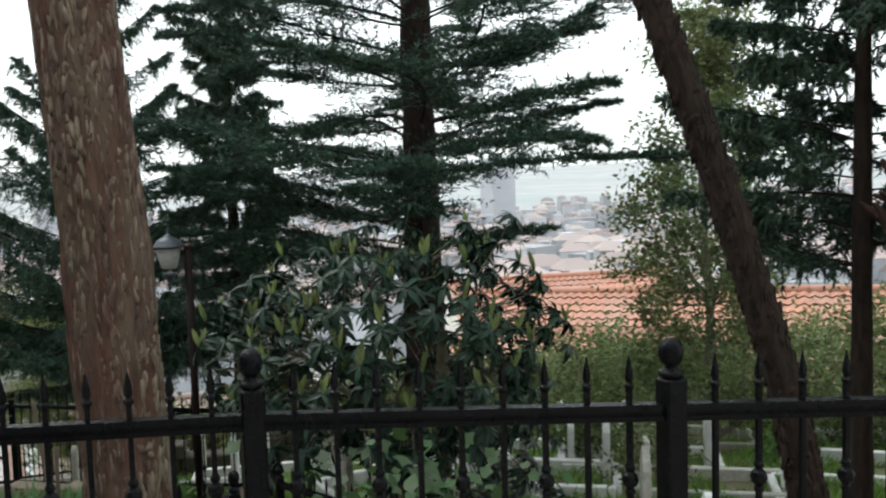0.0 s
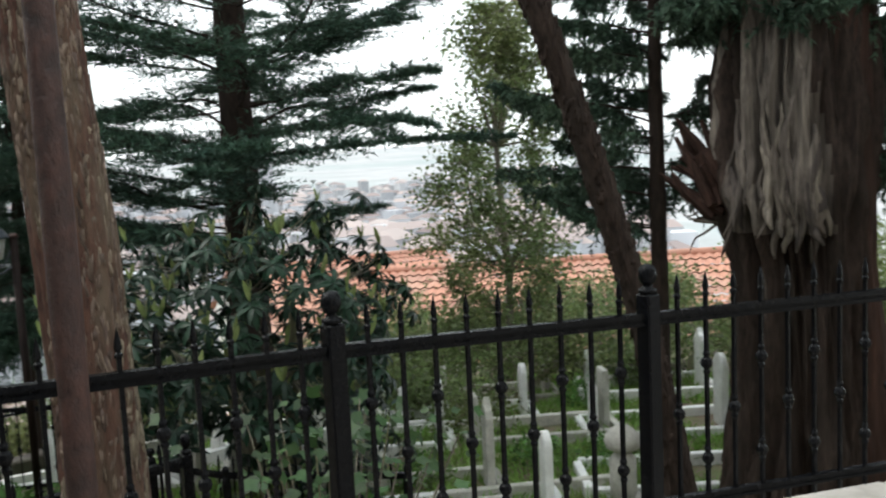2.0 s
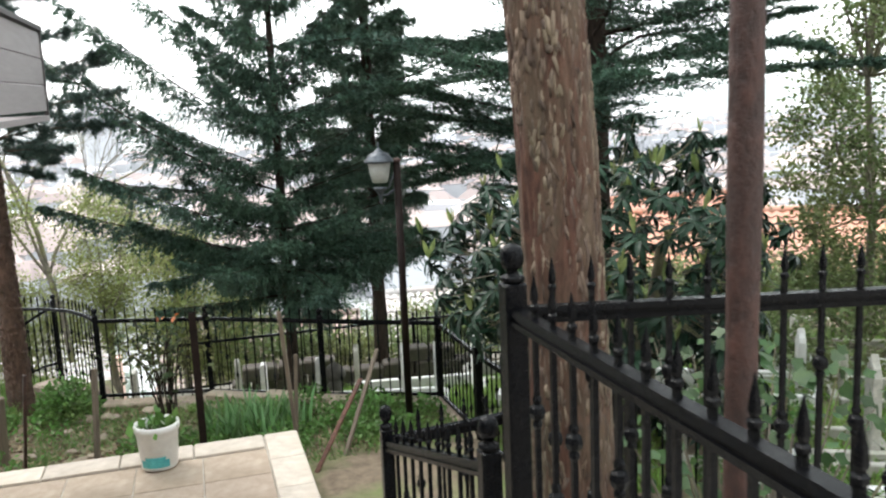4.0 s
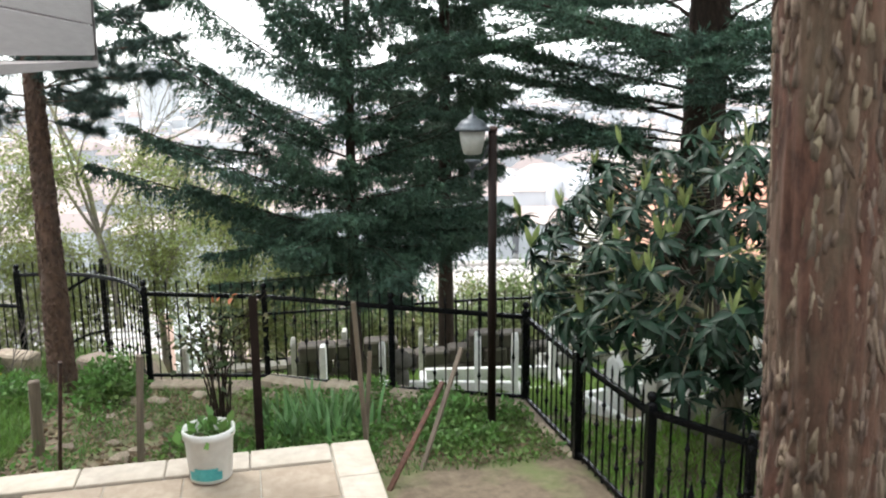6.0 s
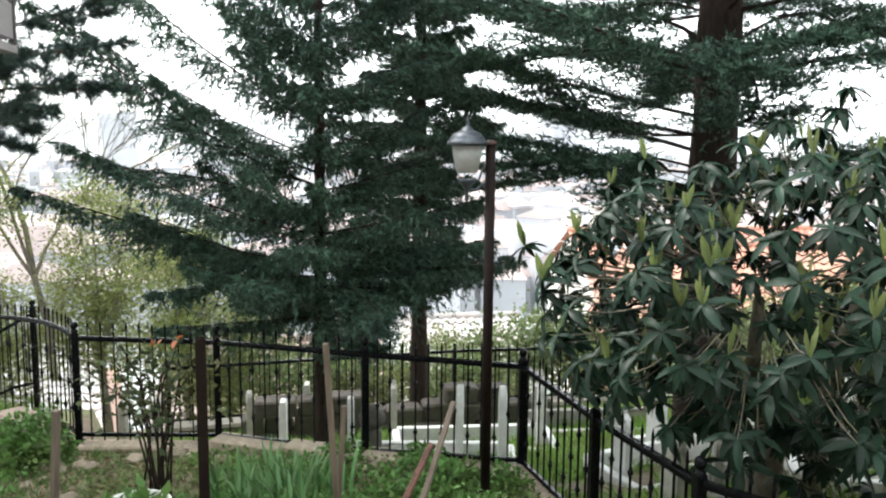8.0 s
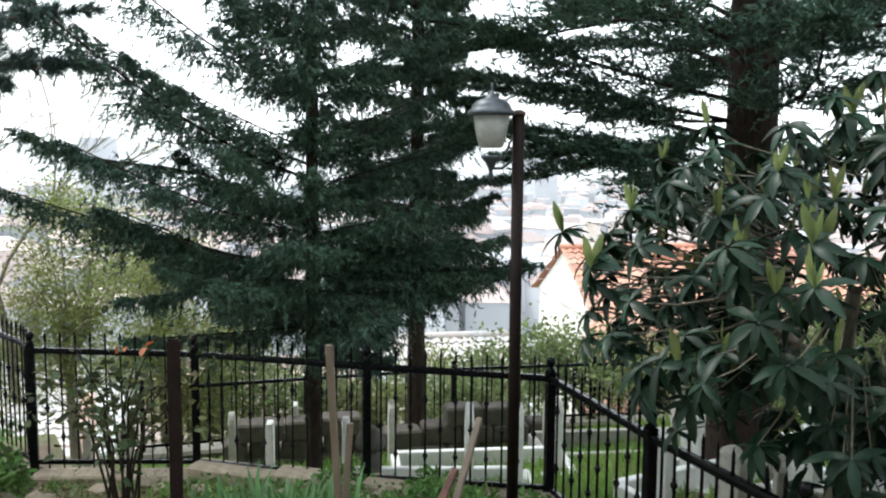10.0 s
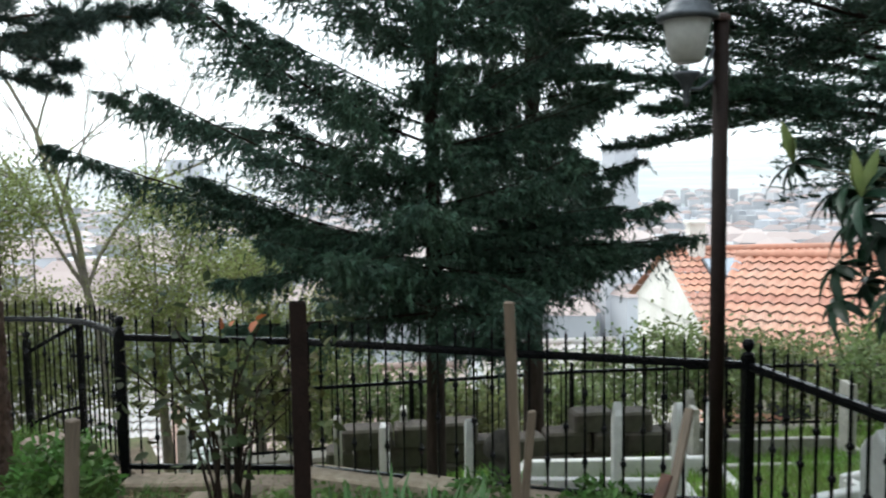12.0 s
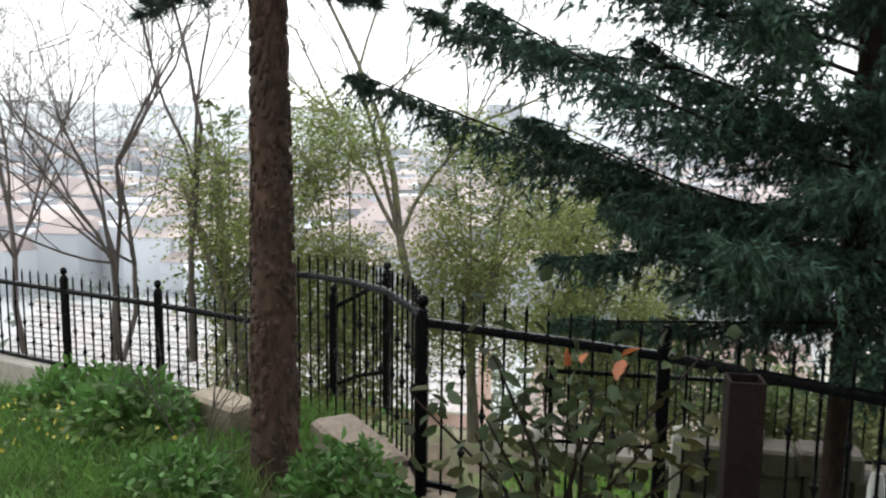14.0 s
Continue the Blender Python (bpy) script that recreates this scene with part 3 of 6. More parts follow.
def conifer(name, at, h, r0, label, branches, seed, bark=DARK_BARK, leaf=NEEDLE, twig=0.42, per_twig=20, nlen=0.055, nwid=0.011, lean=(0, 0), droop=0.12, dens=15, flat=0.12, fall=0.15, thick=0.007, foot=0.3, hang=0.0, bare=0.12, snake=0.05, inner=0.9):
    """Trunk, limbs, twigs and a needle crown. branches: rows of (height, bearing, length, rise, curl); hang: length of the tassels under each bough."""
    r = np.random.default_rng(seed)
    tree = thing(name, at, label, "tree")
    ax = lambda z: np.array([lean[0] * z / h, lean[1] * z / h, z])
    part("trunk", trunk_mesh([ax(z) for z in np.linspace(-foot, h, 9)], [r0 * (1.2 if z <= 0 else 1 - 0.85 * z / h) + 0.012 for z in np.linspace(-foot, h, 9)], 12), bark, tree)
    P0, P1 = [], []
    limbs = Build()
    for z, bearing, L, rise, curl in branches:
        a = radians(bearing)
        out = np.array([math.sin(a), math.cos(a), 0.0])
        side = np.array([out[1], -out[0], 0.0])
        s = np.linspace(0, 1, 9)
        wig = r.normal(size=2) * snake * L
        curve = [ax(z) + out * L * q + side * wig[0] * math.sin(q * 4) + np.array([0, 0, L * (rise * q + curl * q * q) + wig[1] * 0.5 * math.sin(q * 5)]) for q in s]
        limbs.tube(curve, [max(0.004, thick * L * (1 - 0.85 * q) + 0.003) for q in s], 5, False)
        m = int(dens * L) + 4
        q = bare + (1 - bare) * r.random(m) ** inner
        c = np.array(curve)
        base = np.stack([np.interp(q, s, c[:, i]) for i in range(3)], 1)
        sgn = np.where(r.random(m) < 0.5, -1, 1)[:, None]
        reach = (0.14 + 0.95 * (1 - q)) * (0.5 + 0.5 * np.minimum(1, q / 0.2))
        ln = (twig * reach * min(1.4, 0.55 + L / 3) * (0.55 + 0.75 * r.random(m)))[:, None]
        d = vnorm(out * (0.55 + 0.4 * r.random((m, 1))) + side * sgn * (0.2 + 0.85 * r.random((m, 1))) + r.normal(size=(m, 3)) * [0.1, 0.1, flat] + np.array([0, 0, rise * 0.5 - droop]))
        tip = base + d * ln + np.array([0, 0, -1]) * ln * droop
        P0.append(base), P1.append(tip)
        for i in range(0, m, 4):
            limbs.tube([base[i], tip[i]], [0.005, 0.002], 3, False)
        # second order twigs, in the plane of the bough
        e = np.repeat(np.arange(m), 2)
        t2 = 0.25 + 0.7 * r.random((len(e), 1))
        b2 = base[e] + (tip[e] - base[e]) * t2
        d2 = vnorm(d[e] + r.normal(size=(len(e), 3)) * [0.6, 0.6, flat] + np.array([0, 0, -droop]))
        P0.append(b2), P1.append(b2 + d2 * ln[e] * 0.5)
        if hang:
            e = np.repeat(np.arange(m), 2)
            b3 = base[e] + (tip[e] - base[e]) * r.random((len(e), 1))
            d3 = vnorm(d[e] * 0.5 + r.normal(size=(len(e), 3)) * 0.28 + np.array([0, 0, -1.0]))
            P0.append(b3), P1.append(b3 + d3 * hang * np.minimum(1, 0.3 + ln[e] / twig) * (0.3 + 1.0 * r.random((len(e), 1)) ** 2))
    part("branch_wood", limbs.mesh("branch_wood", True), bark, tree, kind="stuff")
    p0, p1 = np.concatenate(P0), np.concatenate(P1)
    v, f = needles(p0, p1, per_twig, nlen, nwid, r, fall=fall)
    part("crown", np_mesh("crown", v, f), leaf, tree)
    return tree


def tiers(seed, heights, per, length, rise, curl, jitter=0.2):
    """Boughs in whorls, one whorl at each height; length and rise are functions of height and bearing."""
    r = np.random.default_rng(seed)
    rows = []
    for z in heights:
        turn = r.random() * 360
        for i in range(per):
            b = turn + 360 * (i + 0.35 * r.normal()) / per
            rows.append((z + 0.05 * r.normal(), b % 360, length(z, b) * (1 + jitter * (2 * r.random() - 1)), rise(z, b) + 0.05 * r.normal(), curl + 0.03 * r.normal()))
    return rows


def whorls(seed, z0, z1, count, len0, len1, rise0, rise1, curl, jitter=0.25):
    r = np.random.default_rng(seed)
    rows = []
    for i in range(count):
        q = i / (count - 1)
        rows.append((z0 + (z1 - z0) * q + r.normal() * 0.08, (i * 137.5 + r.normal() * 15) % 360,
                     (len0 + (len1 - len0) * q) * (1 + jitter * (2 * r.random() - 1)), rise0 + (rise1 - rise0) * q + r.normal() * 0.06, curl + r.normal() * 0.04))
    return rows


# young cedar in the garden, long limbs over the fence
CZ = [1.35, 1.7, 2.1, 2.6, 3.15, 3.7, 4.25, 4.85, 5.4, 6.0, 6.6, 7.2, 7.7]


def cedar_len(z, b):
    west = max(0.0, math.cos(radians(b + 88)))
    return float(np.interp(z, [1.2, 2.0, 3.5, 5.5, 7.6], [1.45, 1.6, 1.25, 0.95, 0.5])) * (1 + 0.15 * west)


def cedar_rise(z, b):
    return float(np.interp(z, [1.2, 1.8, 2.8, 4.0, 7.6], [-0.08, 0.03, 0.3, 0.5, 0.7]))


sp = tiers(3, CZ, 5, cedar_len, cedar_rise, 0.08)
sp += [(1.95, -86, 3.2, 0.16, 0.12), (1.75, -112, 1.6, 0.08, 0.12), (1.7, -60, 1.6, 0.06, 0.12), (2.35, -82, 2.8, 0.3, 0.12), (2.3, -108, 2.5, 0.24, 0.14), (2.85, -90, 3.5, 0.52, 0.13), (3.0, -70, 2.9, 0.48, 0.1), (3.6, -95, 3.0, 0.62, 0.1), (4.4, -84, 2.5, 0.66, 0.1),
       (1.75, 92, 2.3, 0.0, 0.08), (1.55, 72, 2.2, -0.02, 0.1), (1.85, 112, 2.3, 0.04, 0.06), (2.3, 88, 2.0, 0.14, 0.06), (1.5, 170, 1.9, -0.05, 0.1), (1.8, -150, 2.0, 0.05, 0.1), (2.3, 150, 1.7, 0.15, 0.1), (2.8, 90, 1.7, 0.24, 0.05), (3.3, 78, 1.6, 0.3, 0.05), (3.9, 98, 1.5, 0.36, 0.0), (4.6, 85, 1.3, 0.45, 0.0), (1.9, 60, 2.0, 0.05, 0.1), (2.0, 120, 2.0, 0.08, 0.1)]
conifer("cedar_tree", (-0.55, 12.91, -2.35), 8.2, 0.075, "young dark green cedar with long rising limbs beside the fence", sp, 11, dens=44, twig=0.5, per_twig=12, nlen=0.06, nwid=0.016, droop=0.1, flat=0.12, fall=0.35, foot=0.8, thick=0.004, hang=0.32, bare=0.05, inner=1.15)
# tall columnar tree behind it
conifer("cypress_tree", (1.6, 16.7, -2.75), 12, 0.13, "tall columnar dark green cypress in the graveyard", whorls(5, 1.7, 11.6, 130, 1.25, 0.6, 0.1, 0.5, -0.12, 0.3), 12,
        leaf=NEEDLE_D, dens=27, twig=0.42, per_twig=12, nlen=0.095, nwid=0.024, droop=0.25, foot=1.5, hang=0.4, flat=0.25)
# large old cedar with flat layers
OZ = [2.7, 3.15, 3.6, 4.0, 4.45, 4.9, 5.35, 5.8, 6.3, 6.9, 7.5, 8.2, 9.0, 10.0, 11.0, 12.0]
cd = tiers(8, OZ, 6, lambda z, b: float(np.interp(z, [2.5, 4.0, 8.0, 12.0], [2.6, 3.5, 3.0, 1.6])), lambda z, b: 0.22, -0.12, 0.3)
cd += [(2.9, -78, 3.4, 0.3, -0.16), (3.3, -55, 3.8, 0.34, -0.16), (3.7, -92, 3.6, 0.3, -0.14), (4.3, -64, 3.9, 0.3, -0.12)]
cd = [q for q in cd if not (q[0] < 4.0 and 40 < q[1] % 360 < 165)]
conifer("old_cedar_tree", (3.75, 11.6, -2.4), 14, 0.32, "large old cedar with flat layered limbs in the graveyard", cd, 13,
        dens=42, twig=0.68, per_twig=10, nlen=0.075, nwid=0.02, droop=0.03, flat=0.1, fall=-0.25, thick=0.0065, foot=0.9, bare=0.12, snake=0.11)
# thin dark conifer near the stump
conifer("dark_conifer_tree", (5.92, 5.78, -2.05), 9, 0.1, "slim dark conifer with a bare lower trunk", [q for q in whorls(9, 2.9, 8.6, 100, 1.5, 0.8, 0.05, 0.5, 0.05) if not (q[0] < 4.9 and 100 < q[1] < 265)] + [(4.85, 186, 2.2, -0.02, 0.02), (5.0, 172, 2.3, 0.0, 0.0), (5.1, 200, 2.1, 0.0, 0.0), (5.3, 180, 2.5, 0.0, 0.0), (5.4, 162, 2.2, 0.0, 0.0), (5.6, 192, 2.4, 0.0, 0.0), (5.8, 174, 2.5, 0.0, 0.0), (4.95, 210, 1.6, 0.0, 0.0)], 14,
        leaf=NEEDLE_D, dens=20, twig=0.42, per_twig=11, nlen=0.085, nwid=0.026, hang=0.25, flat=0.2)
# pine at the end of the garden
pn = [(3.3, 95, 0.7, -0.15, -0.15), (3.35, -80, 0.95, -0.1, -0.2), (3.4, -110, 0.8, -0.1, -0.1), (3.45, 75, 0.9, -0.1, -0.1), (3.6, 82, 1.7, 0.1, 0.05), (3.9, 108, 1.8, 0.12, 0.05), (4.3, 70, 1.6, 0.2, 0.05), (3.45, 130, 1.4, 0.05, 0.0), (3.8, 150, 1.6, 0.15, 0.0), (3.5, 60, 1.2, 0.2, 0.1), (3.55, -100, 1.5, 0.15, 0.1), (3.6, 140, 1.3, 0.2, 0.1), (3.9, -40, 1.2, 0.2, 0.1)] + whorls(10, 4.0, 7.2, 26, 1.6, 0.6, 0.1, 0.5, 0.05)
pine_tree = conifer("pine_tree", (-4.22, 12.62, -2.2), 8, 0.145, "pine with flaking red-brown bark at the garden's end", pn, 15, bark=END_BARK, leaf=NEEDLE_P, dens=16, twig=0.32, per_twig=42, nlen=0.1, nwid=0.009, flat=0.3, droop=0, fall=-0.1)


def leafy(name, at, label, blobs, seed, leaf, bark, size=(0.07, 0.035), per=900, trunk=None, limbs=9, category="tree"):
    """Trunk, limbs and a crown of small leaves round a few uneven clumps. blobs: (x, y, z, radius)."""
    r = np.random.default_rng(seed)
    tree = thing(name, at, label, category)
    tr = trunk or [(0, 0, -0.2), (blobs[0][0] * 0.5, blobs[0][1] * 0.5, blobs[0][2] * 0.5), blobs[0][:3]]
    part("trunk", trunk_mesh(tr, np.linspace(0.11, 0.03, len(tr)) * (blobs[0][3] ** 0.5)), bark, tree)
    b = Build()
    pts, dirs = [], []
    for bx, by, bz, br in blobs:
        c = np.array([bx, by, bz])
        root = min((Vector(p) for p in tr), key=lambda p: abs(p.z - bz + 0.9)) if len(blobs) > 20 else Vector(tr[len(tr) // 2])
        midp = root.lerp(Vector(c), 0.5) + Vector((r.normal() * 0.1, r.normal() * 0.1, 0.1))
        b.tube([root, midp, Vector(c)], [0.028, 0.018, 0.008], 5, False)
        for _ in range(limbs):
            u = vnorm(r.normal(size=3))
            e = c + u * br * (0.6 + 0.5 * r.random()) * [1, 1, 0.85]
            b.tube([c, c + (e - c) * 0.5 + r.normal(size=3) * 0.08 * br, e], [0.011, 0.007, 0.003], 4, False)
            n = int(per * br * br / limbs)
            t = r.random((n, 1)) ** 0.55
            p = c + (e - c) * t + r.normal(size=(n, 3)) * br * 0.26
            pts.append(p)
            dirs.append((p - c) * 0.7 + r.normal(size=(n, 3)) * 0.8 * br)
    part("branch_wood", b.mesh("branch_wood", True), bark, tree, kind="stuff")
    v, f = leaf_cards(np.concatenate(pts), np.concatenate(dirs), size[0], size[1], r)
    part("crown", np_mesh("crown", v, f), leaf, tree)
    return tree


r0 = np.random.default_rng(21)
bl = []
for i in range(46):
    z = 0.7 + 5.9 * (i / 45)
    w = float(np.interp(z, [0.7, 2.0, 3.5, 5.0, 6.6], [1.2, 1.6, 1.5, 1.1, 0.4]))
    a, q = i * 2.4 + r0.normal() * 0.3, w * (0.35 + 0.65 * r0.random())
    bl.append((q * math.cos(a), q * math.sin(a), z, 0.4 + 0.24 * r0.random()))
leafy("oak_tree", (8.25, 11.15, -2.4), "small-leaved evergreen oak, yellowish green, in the graveyard", bl, 22, OAK_LEAF, GREY_BARK, (0.09, 0.052), 1750, [(0, 0, -0.2), (0.1, 0, 2.0), (0.0, 0.1, 4.2), (0.1, 0.1, 6.4)], limbs=6)
bl = [(r0.normal() * 1.3, r0.normal() * 0.7, 0.5 + 0.6 * r0.random(), 0.5 + 0.2 * r0.random()) for i in range(8)]
leafy("evergreen_shrub", (6.2, 9.6, -2.4), "dense olive-green evergreen shrub among the graves", bl, 23, OAK_LEAF, GREY_BARK, (0.09, 0.05), 1800, category="shrub")
bl = [(r0.normal() * 1.4, r0.normal() * 0.7, 0.6 + 0.7 * r0.random(), 0.5 + 0.2 * r0.random()) for i in range(8)]
leafy("evergreen_shrub", (9.6, 8.6, -2.5), "tall olive-green evergreen shrub behind the graves", bl, 24, OAK_LEAF, GREY_BARK, (0.09, 0.05), 1800, category="shrub")
for k, (x, y, hh, ww) in enumerate([(-5.2, 18.6, 2.3, 1.0), (-3.6, 18.9, 2.0, 1.0), (-2.2, 19.6, 1.9, 1.1), (-6.4, 18.2, 1.5, 0.8), (-1.5, 20.6, 1.2, 0.8)]):
    bl = [(r0.normal() * 0.6 * ww, r0.normal() * 0.5, 0.3 + (hh + 2.1) * r0.random(), 0.6 + 0.25 * r0.random()) for i in range(14)]
    leafy("yellow_green_bush", (x, y, ground_z(x, y)), "loose yellow-green bush behind the iron fence", bl, 30 + k, YELLOW_LEAF, GREY_BARK, (0.06, 0.034), 2500, category="bush")
bl = [(r0.normal() * 0.22, r0.normal() * 0.2, 0.4 + 0.3 * i, 0.62 - 0.045 * i) for i in range(11)]
leafy("laurel_bush", (-7.3, 18.6, -2.9), "upright green laurel bush behind the fence", bl, 40, OAK_LEAF, GREY_BARK, (0.1, 0.05), 1100, category="bush")


for k, (x, y, hh, ww) in enumerate([(10.5, 13.5, 0.9, 1.3), (12.8, 11.6, 1.1, 1.4), (8.2, 15.6, 0.9, 1.3), (5.6, 18.6, 0.9, 1.2), (14.6, 9.2, 1.3, 1.4), (3.9, 21.2, 0.3, 1.0), (0.4, 19.3, 0.5, 0.8), (9.4, 5.0, 0.9, 0.8), (8.6, 19.4, 0.5, 1.2), (10.8, 18.2, 0.6, 1.3)]):
    bl = [(r0.normal() * 0.9 * ww, r0.normal() * 0.7, 0.5 + hh * r0.random(), 0.6 + 0.3 * r0.random()) for i in range(12)]
    leafy("evergreen_shrub", (x, y, ground_z(x, y)), "tall olive-green shrub at the graveyard's edge", bl, 45 + k, OAK_LEAF, GREY_BARK, (0.11, 0.06), 1100, category="shrub")


def bare_tree(name, at, h, r0_, label, seed, forks, spread=0.55, lean=(0, 0), bark=TWIG_BARK):
    """Leafless tree: limbs that fork into thinner and thinner twigs."""
    r = np.random.default_rng(seed)
    tree = thing(name, at, label, "tree")
    b, fine = Build(), Build()

    def grow(p, d, L, rad, depth):
        pts, q = [p], p
        for i in range(4):
            d = vnorm(d + r.normal(size=3) * 0.13 + np.array([0, 0, 0.05]))
            q = q + d * L / 4
            pts.append(q)
        (b if depth < 2 else fine).tube(pts, np.linspace(rad, rad * 0.62, 5), 6 if depth < 2 else 4, False)
        if depth >= forks:
            return
        for i in range(4):
            k = r.integers(2, 5)
            nd = vnorm(d + vnorm(r.normal(size=3)) * spread * (1 + 0.4 * r.random()) + np.array([0, 0, 0.1]))
            grow(pts[k], nd, L * (0.55 + 0.25 * r.random()), rad * (0.5 if k < 4 else 0.6), depth + 1)

    base = np.array([0, 0, -0.2])
    for j in range(1 if spread < 0.7 else 3):
        grow(base + r.normal(size=3) * [0.06, 0.06, 0], vnorm(np.array([lean[0], lean[1], 1.0]) + r.normal(size=3) * [0.28, 0.28, 0] * (spread > 0.7)), h * 0.42, r0_, 0)
    part("trunk", b.mesh("trunk", True), bark, tree)
    part("twig_wood", fine.mesh("twig_wood", True), bark, tree, label="fine bare twigs", kind="stuff")
    return tree


bare_tree("bare_tree", (-4.33, 18.4, -2.9), 8.5, 0.075, "leafless grey tree with lichen behind the fence", 51, 5, 0.6, bark=GREY_BARK)
bare_tree("bare_tree", (-7.9, 16.9, -2.6), 6.0, 0.036, "leafless many-stemmed tree behind the fence", 52, 4, 0.75)
bare_tree("bare_tree", (-7.3, 17.8, -2.8), 7.5, 0.05, "leafless slanting tree behind the fence", 53, 5, 0.62, (-0.25, 0))
bare_tree("bare_tree", (-9.6, 17.6, -2.8), 6.5, 0.045, "leafless thin tree on the hillside", 54, 5, 0.66, (-0.1, 0))
bare_tree("bare_tree", (-5.0, 13.0, -2.2), 1.6, 0.01, "bare thin sapling by the pine", 55, 3, 0.75)

def rough_trunk(axis, radii, na, nz, amp, freq, zfreq):
    """A trunk whose bark is split by long upright fissures."""
    ax = np.array(axis, dtype=float)
    vs = []
    for z in np.linspace(ax[0, 2], ax[-1, 2], nz):
        c = [np.interp(z, ax[:, 2], ax[:, i]) for i in range(2)]
        r = np.interp(z, ax[:, 2], radii)
        for i in range(na):
            a = 2 * math.pi * i / na
            u = Vector((math.cos(a) * freq * r * 4, math.sin(a) * freq * r * 4, z * zfreq))
            k = abs(noise.noise(u)) + 0.6 * abs(noise.noise(u * 2.3)) - 0.3 + 0.5 * noise.noise(Vector((math.cos(a), math.sin(a), z * 0.8)))
            rr = r * (1 + amp * 2.2 * k)
            vs.append((c[0] + rr * math.cos(a), c[1] + rr * math.sin(a), z))
    f = [(j * na + i, j * na + (i + 1) % na, (j + 1) * na + (i + 1) % na, (j + 1) * na + i) for j in range(nz - 1) for i in range(na)]
    return np_mesh("trunk", vs, f, False)


# big flaking pine trunk beside the terrace
big = thing("big_pine_tree", (-0.16, 4.05, -2.05), "large pine trunk with flaking grey and rust-red bark", "tree")
AXIS = [(0.06, 0, -0.2), (0.02, 0, 2.4), (-0.01, 0.02, 3.4), (-0.07, 0.02, 4.2), (-0.2, 0.05, 6.2), (-0.36, 0.1, 9.0)]
RAD = [0.25, 0.187, 0.18, 0.172, 0.157, 0.125]
part("trunk", rough_trunk(AXIS, RAD, 110, 260, 0.05, 9.0, 1.6), PINE_BARK_SKIN, big)


def bark_plates(axis, radii, count, z0, z1, seed, size=(0.035, 0.11), lift=0.012):
    """Loose, curled bark scales standing off a trunk."""
    r = np.random.default_rng(seed)
    ax, rd = np.array(axis), np.array(radii)
    z = z0 + (z1 - z0) * r.random(count)
    a = 2 * np.pi * r.random(count)
    c = np.stack([np.interp(z, ax[:, 2], ax[:, i]) for i in range(2)] + [z], 1)
    rad = np.interp(z, ax[:, 2], rd)
    out = np.stack([np.cos(a), np.sin(a), np.zeros(count)], 1)
    tan = np.stack([-np.sin(a), np.cos(a), np.zeros(count)], 1)
    up = vnorm(np.array([0, 0, 1.0]) + tan * r.normal(size=(count, 1)) * 0.16)
    w = size[0] * (0.4 + 0.9 * r.random((count, 1)))
    h = size[1] * (0.4 + 1.0 * r.random((count, 1)))
    p = c + out * (rad[:, None] * 0.97 + 0.004)
    o1 = lift * (0.3 + r.random((count, 1)))
    vs, ring = [], [(-0.5, -0.35), (0.1, -0.55), (0.5, -0.25), (0.42, 0.3), (0.05, 0.55), (-0.45, 0.3)]
    for dx, dy in ring:
        j = 1 + 0.25 * r.normal(size=(count, 1))
        vs.append(p + tan * w * dx * j + up * h * dy * j + out * o1 * (0.5 + 0.5 * r.random((count, 1))))
    for dx, dy in ring:
        vs.append(p + tan * w * dx * 1.15 + up * h * dy * 1.1 - out * 0.012)
    v = np.stack(vs, 1).reshape(-1, 3)
    q = np.arange(count)[:, None] * 12
    tri = [q + [0, i, i + 1] for i in range(1, 5)]
    tri += [q + [i, 6 + i, (i + 1) % 6] for i in range(6)] + [q + [(i + 1) % 6, 6 + i, 6 + (i + 1) % 6] for i in range(6)]
    return np_mesh("bark", v, np.concatenate(tri, 1).reshape(-1, 3))


part("bark", bark_plates(AXIS, RAD, 6000, 0.0, 7.0, 61, (0.02, 0.075), 0.008), PINE_BARK, big, label="loose grey bark scales", kind="stuff")
pine_bark = part("bark", bark_plates([(0, 0, -0.2), (0, 0, 8.0)], [0.175, 0.03], 1500, 0, 5.5, 62, (0.03, 0.06), 0.007), END_BARK, pine_tree, label="dark red-brown flaking bark", kind="stuff")

# leaning trunk beyond the railing
lean_tree = thing("leaning_tree", (3.27, 3.4, -2.05), "slender dark trunk leaning over the graves", "tree")
LA = [(0.28, -0.05, -0.2), (0.06, 0.08, 1.5), (-0.14, 0.18, 2.6), (-0.42, 0.3, 3.6), (-0.74, 0.4, 4.5), (-1.5, 0.75, 6.5), (-2.2, 1.1, 9)]
LR = [0.12, 0.1, 0.092, 0.086, 0.082, 0.065, 0.05]
part("trunk", rough_trunk(LA, LR, 60, 140, 0.07, 6.0, 1.0), DARK_BARK, lean_tree)
part("bark", bark_plates(LA, LR, 1500, 0, 6.5, 63, (0.02, 0.07), 0.008), DARK_BARK, lean_tree, label="thin dark bark scales", kind="stuff")

